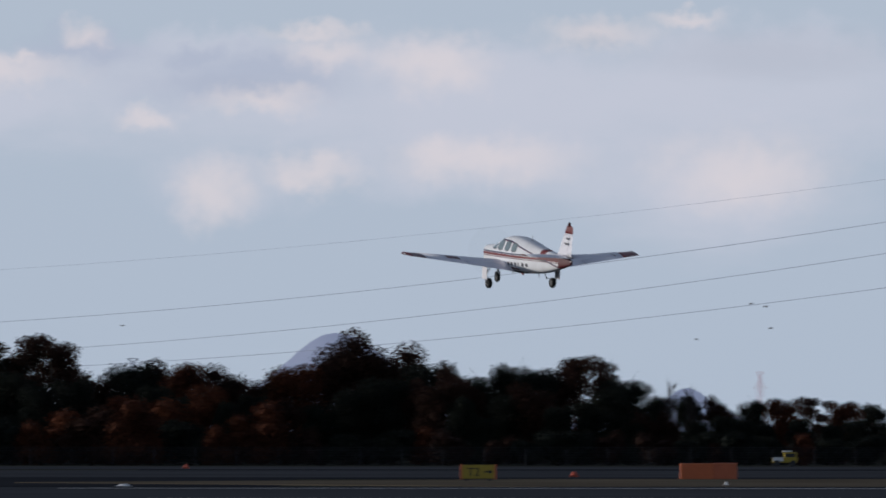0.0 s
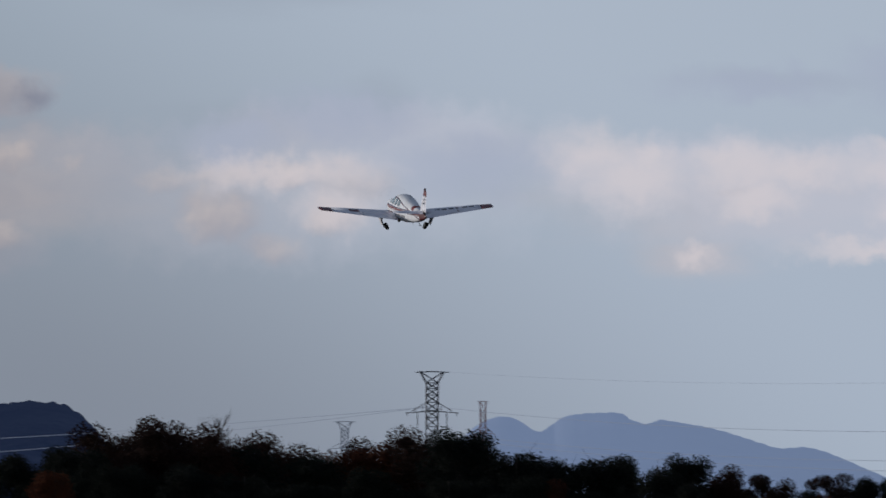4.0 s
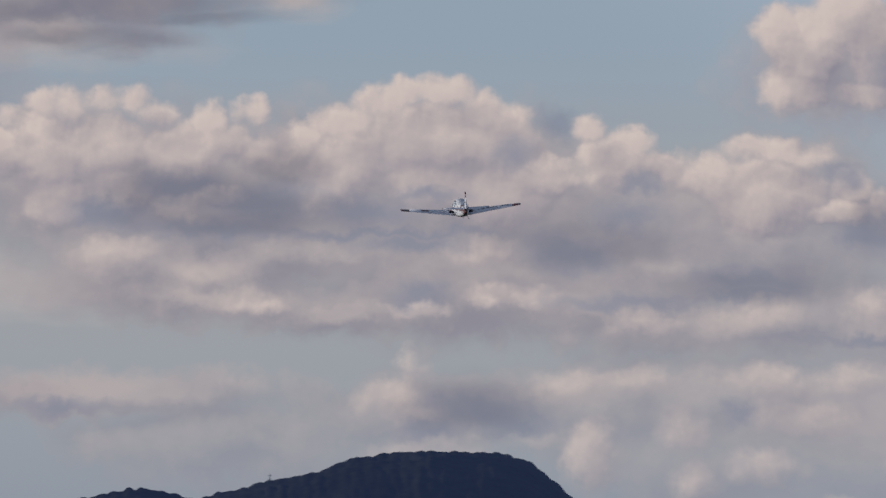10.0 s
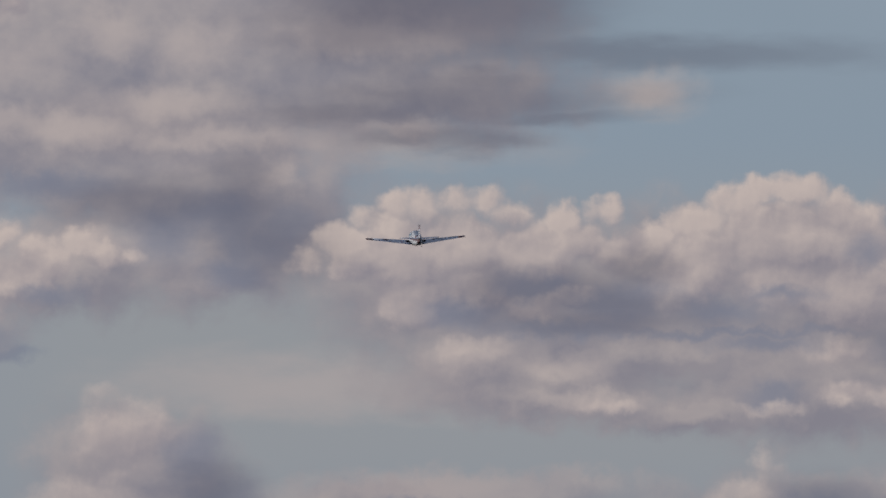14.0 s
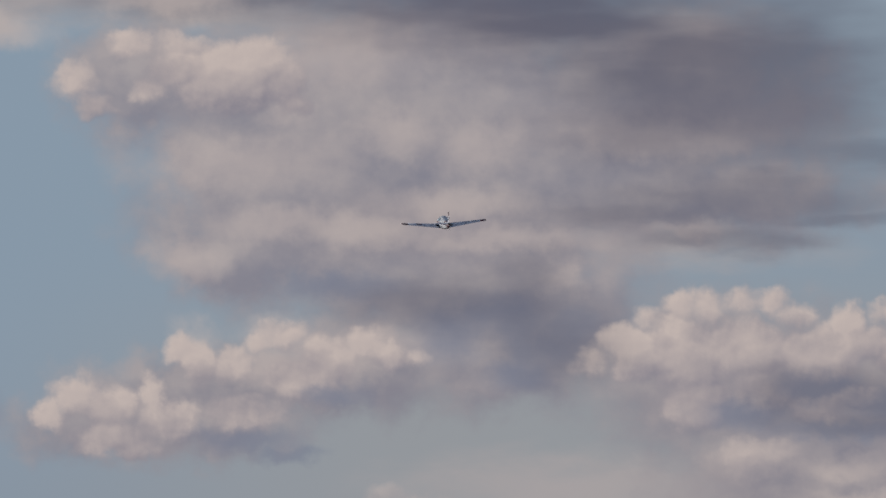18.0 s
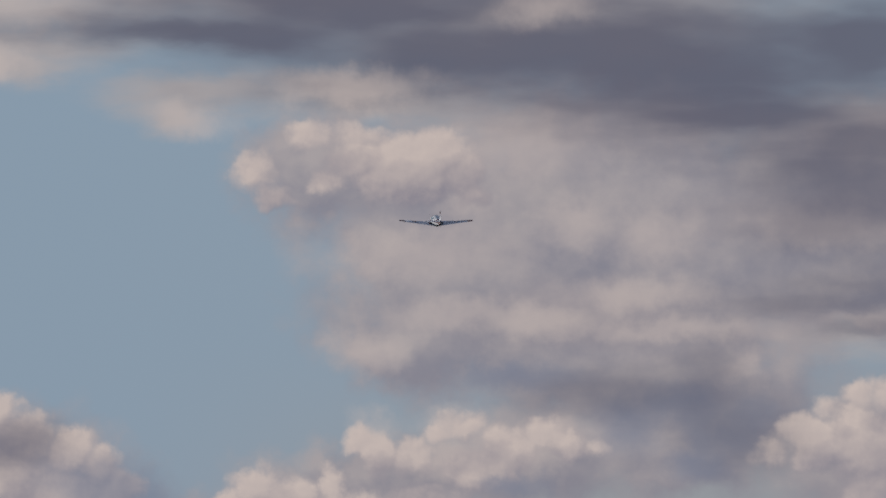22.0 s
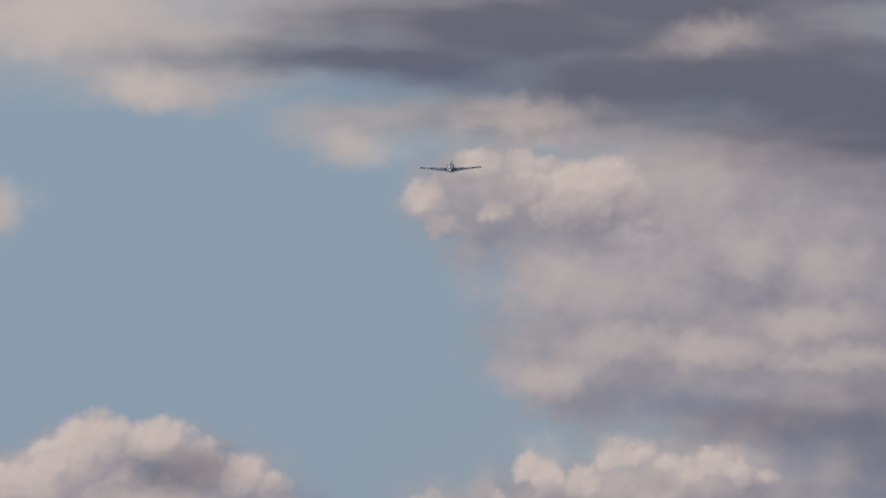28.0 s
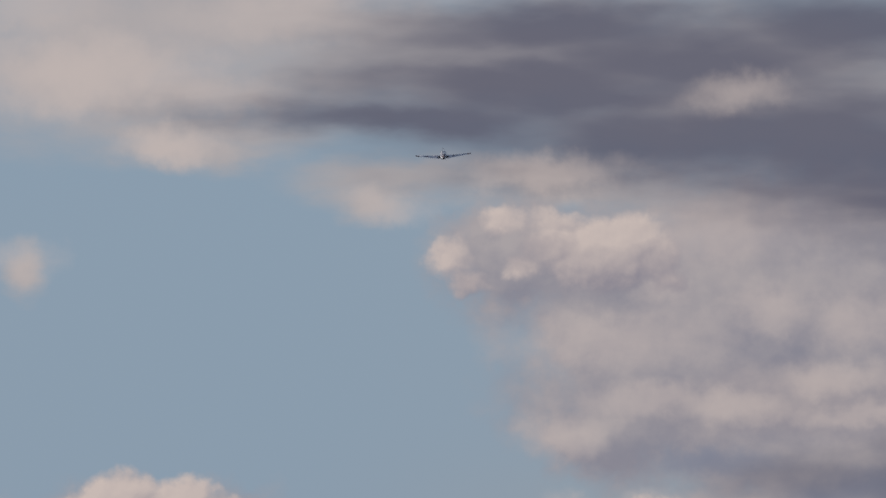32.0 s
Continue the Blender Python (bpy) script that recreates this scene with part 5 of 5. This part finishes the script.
def tumble(z):
    """The cabin narrows towards its roof."""
    return 1 - 0.36 * min(max((z + 0.02) / 0.72, 0), 1)


def side_x(y, z):
    w, lo, hi = body_at(y)
    k = abs((z - (lo + hi) / 2) / ((hi - lo) / 2))
    return w * max(0.0, 1 - k ** 4.0) ** 0.25 * tumble(z)


def body_ring(y, k=36):
    w, lo, hi = body_at(y)
    out = []
    for i in range(k):
        a = 2 * math.pi * i / k
        c, s = math.cos(a), math.sin(a)
        z = (lo + hi) / 2 + (hi - lo) / 2 * math.copysign(abs(s) ** 0.5, s)
        out.append((w * math.copysign(abs(c) ** 0.5, c) * tumble(z), y, z))
    return out


def side_patch(side, y0, y1, z0, z1, proud, lean=0.0, k=7):
    """A rounded panel that follows the side of the body."""
    verts, faces = [], []
    for i in range(k + 1):
        for j in range(k + 1):
            u, v = 2 * i / k - 1, 2 * j / k - 1
            uu, vv = u * math.sqrt(1 - 0.32 * v * v), v * math.sqrt(1 - 0.32 * u * u)
            z = (z0 + z1) / 2 + vv * (z1 - z0) / 2
            y = (y0 + y1) / 2 + uu * (y1 - y0) / 2 - lean * (z - z0)
            verts.append((side * (side_x(y, z) + proud), y, z))
    faces = [(i * (k + 1) + j, i * (k + 1) + j + 1, (i + 1) * (k + 1) + j + 1, (i + 1) * (k + 1) + j) for i in range(k) for j in range(k)]
    return verts, faces


def aircraft():
    top = tagged(new("airplane"), "white low-wing propeller airplane with red stripes, climbing away", "airplane")
    paint = paint_scheme()
    white = mat("white_aircraft_paint", (0.80, 0.79, 0.83), 0.5, vary=0.06, scale=1.2, fine=9, gloss=0.25)
    dark_red = mat("dark_red_paint", (0.12, 0.018, 0.018), 0.4, vary=0.15, scale=2, fine=10, coat=0.2)
    fin_red = mat("red_fin_paint", (0.18, 0.022, 0.02), 0.4, vary=0.15, scale=2, fine=10, coat=0.2)
    navy = mat("navy_lettering_paint", (0.02, 0.022, 0.04), 0.5, vary=0.1, scale=2, fine=10)
    pane = mat("tinted_cabin_glass", (0.22, 0.28, 0.29), 0.08, vary=0.25, scale=2.5, fine=6, coat=1.0)
    rubber = mat("tyre_rubber", (0.02, 0.02, 0.02), 0.8, vary=0.2, scale=8, fine=40)
    dark_metal = mat("dull_wheel_metal", (0.08, 0.08, 0.085), 0.6, 0.5, vary=0.2, scale=6, fine=30)
    trim = mat("dark_window_rubber", (0.03, 0.032, 0.045), 0.6, vary=0.2, scale=4, fine=20)
    alloy = mat("bare_alloy", (0.4, 0.4, 0.42), 0.35, 0.9, vary=0.1, scale=5, fine=30)

    ys = np.linspace(2.76, -5.48, 64)
    fuselage = link_mesh("fuselage", *loft([body_ring(y) for y in ys]), paint, top, "white body with red and navy cheat line", True)
    nose = [[(r * math.cos(2 * math.pi * i / 20), y, -0.18 + r * math.sin(2 * math.pi * i / 20)) for i in range(20)] for y, r in ((2.74, 0.19), (2.9, 0.18), (3.05, 0.12), (3.13, 0.02))]
    link_mesh("spinner", *loft(nose), alloy, top, "polished spinner", True)
    spots = [(1.34, 0.84, 0.10, 0.37, -0.35), (0.72, 0.22, 0.11, 0.50, -0.12), (0.02, -0.40, 0.13, 0.49, 0.0), (-0.62, -1.02, 0.15, 0.46, 0.0)]
    for side in (-1, 1):
        for y0, y1, z0, z1, lean in spots:
            frame_part = link_mesh("window_frame", *side_patch(side, y0 + 0.035, y1 - 0.035, z0 - 0.03, z1 + 0.03, 0.004, lean), trim, top, "", True)
            link_mesh("pane", *side_patch(side, y0, y1, z0, z1, 0.010, lean), pane, frame_part, "tinted window pane", True)
        # registration shown as plain bars
        for k in range(6):
            y = -0.42 - k * 0.31
            wide = 0.08 if k == 3 else 0.19
            for low, high in ((-0.44, -0.30),):
                link_mesh("registration_bar", *side_patch(side, y, y - wide, low + 0.014 * k, high + 0.014 * k, 0.006, 0, 3), navy, fuselage, "dark bar in place of a character")
        link_mesh("small_lettering", *side_patch(side, -2.75, -3.55, -0.02, 0.03, 0.006, 0, 3), navy, fuselage)
        link_mesh("wing_root_fairing", *side_patch(side, 0.2, -1.55, -0.55, -0.50, 0.012, 0.02, 6), dark_red, fuselage, "thin dark fairing line")
    shield = []
    for i in range(9):
        for j in range(7):
            y = 1.3 - 0.55 * j / 6
            w, lo, hi = body_at(y)
            x = (i / 4 - 1) * w * 0.5
            z = (lo + hi) / 2 + (hi - lo) / 2 * max(0, 1 - abs(x / w) ** 3.0) ** 0.333 + 0.012
            shield.append((x, y, z))
    link_mesh("windshield", shield, [(i * 7 + j, i * 7 + j + 1, i * 7 + j + 8, i * 7 + j + 7) for i in range(8) for j in range(6)], pane, top, "curved windshield", True)

    for side in (-1, 1):
        wing = link_mesh("wing", *surface(WING, side * 0.4, side * 4.38, 0, 0.74, 0.15, rigged=4.0), white, top, "", True)
        link_mesh("wingtip", *surface(WING, side * 4.384, side * 5.08, 0, 0.985, 0.12, rigged=4.0), dark_red, wing, "dark red wing tip", True)
        link_mesh("flap", *surface(WING, side * 0.6, side * 2.6, 0.745, 1, 0.145, rigged=4.0), white, wing, "", True)
        link_mesh("aileron", *surface(WING, side * 2.62, side * 4.37, 0.745, 1, 0.14, rigged=4.0), white, wing, "", True)
        bm = bmesh.new()
        bmesh.ops.create_uvsphere(bm, u_segments=10, v_segments=6, radius=0.06, matrix=Matrix.Translation((side * 5.1, -0.2, 0.0)) @ Matrix.Diagonal((0.7, 2, 0.6, 1)))
        part("position_light", bm, alloy, wing, "small tip lamp")

    def on_wing(x, along):
        front, chord, high = (np.interp(abs(x), [a[0] for a in WING], [a[k] for a in WING]) for k in (1, 2, 3))
        tt = 0.15 * 5 * (0.2969 * along ** 0.5 - 0.126 * along - 0.3516 * along ** 2 + 0.2843 * along ** 3 - 0.1015 * along ** 4)
        return x, front - along * chord, high + chord * (tt * 1.15 + 0.02 * math.sin(math.pi * along) + (0.4 - along) * math.tan(radians(4.0 * (1.3 - abs(x) / 5.08)))) + 0.008

    def wing_mark(name, x0, x1, a0, a1, material, label):
        k = 4
        pts = [on_wing(x0 + (x1 - x0) * i / k, a0 + (a1 - a0) * j / k) for i in range(k + 1) for j in range(k + 1)]
        link_mesh(name, pts, [(i * 5 + j, i * 5 + j + 1, i * 5 + j + 6, i * 5 + j + 5) for i in range(k) for j in range(k)], material, top, label, True)

    for k in range(6):
        for low, high in ((0.45, 0.59),):
            wing_mark("registration_bar", 1.75 + 0.4 * k, 2.05 + 0.4 * k - (0.12 if k == 3 else 0), low, high, navy, "dark bar in place of a character")
    wing_mark("wing_marking", -3.35, -2.75, 0.45, 0.73, dark_red, "dark red patch on the wing")

    for side in (-1, 1):
        tail = link_mesh("stabilizer", *surface(STAB, side * 0.08, side * 1.9, 0, 0.66, 0.1), white, top, "", True)
        link_mesh("elevator", *surface(STAB, side * 0.14, side * 1.9, 0.67, 1, 0.09), white, tail, "", True)
        link_mesh("tip_cap", *surface(STAB, side * 1.9, side * 1.96, 0.02, 0.98, 0.09), dark_red, tail, "dark red tip", True)
    fin = link_mesh("fin", *surface(FIN, 0.2, 1.28, 0, 0.66, 0.09, True), white, top, "white fin with red top", True)
    link_mesh("fin_cap", *surface(FIN, 1.284, 1.60, 0, 0.66, 0.085, True), fin_red, fin, "red fin cap", True)
    link_mesh("rudder", *surface(FIN, 0.3, 1.28, 0.67, 1, 0.08, True), white, top, "", True)
    link_mesh("rudder_cap", *surface(FIN, 1.284, 1.58, 0.67, 1, 0.075, True), fin_red, fin, "red rudder tip", True)
    for z, wide in ((1.08, 0.2), (0.86, 0.3)):
        for side in (-1, 1):
            bm = bmesh.new()
            y = float(np.interp(z, [a[0] for a in FIN], [a[1] for a in FIN])) - 0.45
            box(bm, (side * 0.062 - 0.012, y - wide, z - 0.035), (side * 0.062 + 0.012, y, z + 0.035))
            part("fin_lettering", bm, navy, fin, "small dark lettering bar")
    bm = bmesh.new()
    rod(bm, (0, -5.1, 1.58), (0, -5.12, 1.74), 0.07, 0.05, 10)
    part("beacon", bm, mat("dark_red_beacon_glass", (0.09, 0.012, 0.012), 0.15, vary=0.1), fin, "dark red beacon")
    bm = bmesh.new()
    rod(bm, (0, -5.44, 0.19), (0, -5.56, 0.19), 0.06, 0.03, 10)
    part("tail_light", bm, alloy, top)
    bm = bmesh.new()
    rod(bm, (0, -0.6, -0.72), (0, -0.62, -0.84), 0.07, 0.04, 10)
    part("belly_beacon", bm, red_plastic, top, "red belly beacon")
    bm = bmesh.new()
    rod(bm, (0.42, -1.75, -0.58), (0.48, -1.95, -0.85), 0.016, 0.014, 8)
    box(bm, (0.42, -2.02, -0.86), (0.56, -1.92, -0.84), 0.005)
    part("boarding_step", bm, black_paint, top)
    for y, h in ((0.5, 0.18), (-1.4, 0.22), (-2.2, 0.15)):
        bm = bmesh.new()
        z = body_at(y)[2 if y < -1 and y > -2 else 1]
        s = 1 if z > 0 else -1
        rod(bm, (0, y, z - 0.02 * s), (0, y - 0.08, z + s * h), 0.02, 0.008, 6)
        part("antenna", bm, alloy, top)

    # the spinning propeller reads as a faint disc
    haze = bpy.data.materials.new("spinning_propeller_blur")
    haze.use_nodes = True
    n = Nodes(haze.node_tree)
    haze.node_tree.nodes.clear()
    clear = n.put("ShaderNodeBsdfTransparent").outputs[0]
    grey = n.put("ShaderNodeBsdfDiffuse", (0.10, 0.10, 0.11, 1)).outputs[0]
    n.tree.links.new(n.put("ShaderNodeMixShader", 0.022, clear, grey).outputs[0], n.put("ShaderNodeOutputMaterial").inputs[0])
    rings = [[(r * math.cos(2 * math.pi * i / 48), y, -0.18 + r * math.sin(2 * math.pi * i / 48)) for i in range(48)] for r, y in ((0.2, 2.86), (1.0, 2.86))]
    disc = link_mesh("propeller", *loft(rings, False), haze, top, "faint grey disc of the spinning propeller")
    disc.visible_shadow = False

    # landing gear, each leg hung at its hinge
    def wheel(parent, x, y, z, r=0.215, w=0.17):
        prof = [(0.55, -0.5), (0.85, -0.5), (0.97, -0.3), (1.0, 0), (0.97, 0.3), (0.85, 0.5), (0.55, 0.5)]
        rings = [[(x + w * b, y + r * a * math.cos(t), z + r * a * math.sin(t)) for a, b in prof] for t in [2 * math.pi * i / 24 for i in range(25)]]
        k = len(prof)
        faces = [(i * k + j, i * k + j + 1, (i + 1) * k + j + 1, (i + 1) * k + j) for i in range(24) for j in range(k - 1)]
        link_mesh("tyre", [v for q in rings for v in q], faces, rubber, parent, "black rubber tyre", True)
        bm = bmesh.new()
        rod(bm, (x - w * 0.42, y, z), (x + w * 0.42, y, z), r * 0.57, r * 0.57, 18)
        part("rim", bm, dark_metal, parent)

    gear = {}
    for side in (-1, 1):
        bm = bmesh.new()
        rod(bm, (0, 0, 0.04), (0, 0, -0.45), 0.05, 0.045, 10)
        rod(bm, (0, 0, -0.4), (0, 0.02, -0.72), 0.032, 0.032, 10)
        rod(bm, (0, 0, -0.72), (side * -0.12, 0.02, -0.72), 0.035, 0.035, 8)
        rod(bm, (side * -0.03, 0, -0.3), (side * -0.2, -0.03, 0.0), 0.02, 0.02, 6)
        leg = part("main_gear", bm, alloy, top, "main landing gear leg")
        wheel(leg, side * -0.13, 0.02, -0.72)
        bm = bmesh.new()
        box(bm, (side * 0.07 - 0.012, -0.24, -0.56), (side * 0.07 + 0.012, 0.26, 0.02), 0.008)
        part("gear_door", bm, white, leg, "white gear door")
        gear[side] = leg
    bm = bmesh.new()
    rod(bm, (0, 0, 0.05), (0, 0.05, -0.5), 0.05, 0.045, 10)
    for s in (-1, 1):
        rod(bm, (s * 0.1, 0.05, -0.45), (s * 0.1, 0.07, -0.68), 0.022, 0.022, 6)
    rod(bm, (-0.1, 0.05, -0.46), (0.1, 0.05, -0.46), 0.03, 0.03, 8)
    nose_leg = part("nose_gear", bm, alloy, top, "nose landing gear leg")
    wheel(nose_leg, 0, 0.07, -0.69, 0.19, 0.13)
    bm = bmesh.new()
    box(bm, (-0.012 - 0.13, -0.25, -0.2), (0.012 - 0.13, 0.2, 0.03), 0.006)
    part("gear_door", bm, white, nose_leg)
    return top, gear, nose_leg


airplane, main_gear, nose_gear = aircraft()


def motions():
    for flyer, pace in birds:
        m = flyer.matrix_basis.copy()
        walk(flyer, [(0, m), (16, Matrix.Translation((pace * 16, 0, 3)) @ m), (32, Matrix.Translation((pace * 32, 0, 2)) @ m)])

    def at(x, y, z, heading, climb, bank):
        return pose(x, y, z, 0, 0, heading) @ pose(0, 0, 0, climb) @ pose(0, 0, 0, 0, bank)

    walk(airplane, [(t, at(*row)) for t, *row in FLIGHT])
    for side in (-1, 1):
        fold = [(0, 0), (3.3, 0), (3.6, 5), (4.2, 35), (4.7, 68), (5.1, 88), (5.3, 90), (32, 90)]
        walk(main_gear[side], [(t, pose(side * 1.55, -0.42, -0.47, 0, side * a, 0)) for t, a in fold])
    fold = [(0, 0), (2.8, 0), (3.1, 15), (3.5, 38), (4.2, 70), (4.8, 95), (32, 95)]
    walk(nose_gear, [(t, pose(0, 1.95, -0.52, -a, 0, 0)) for t, a in fold])


motions()
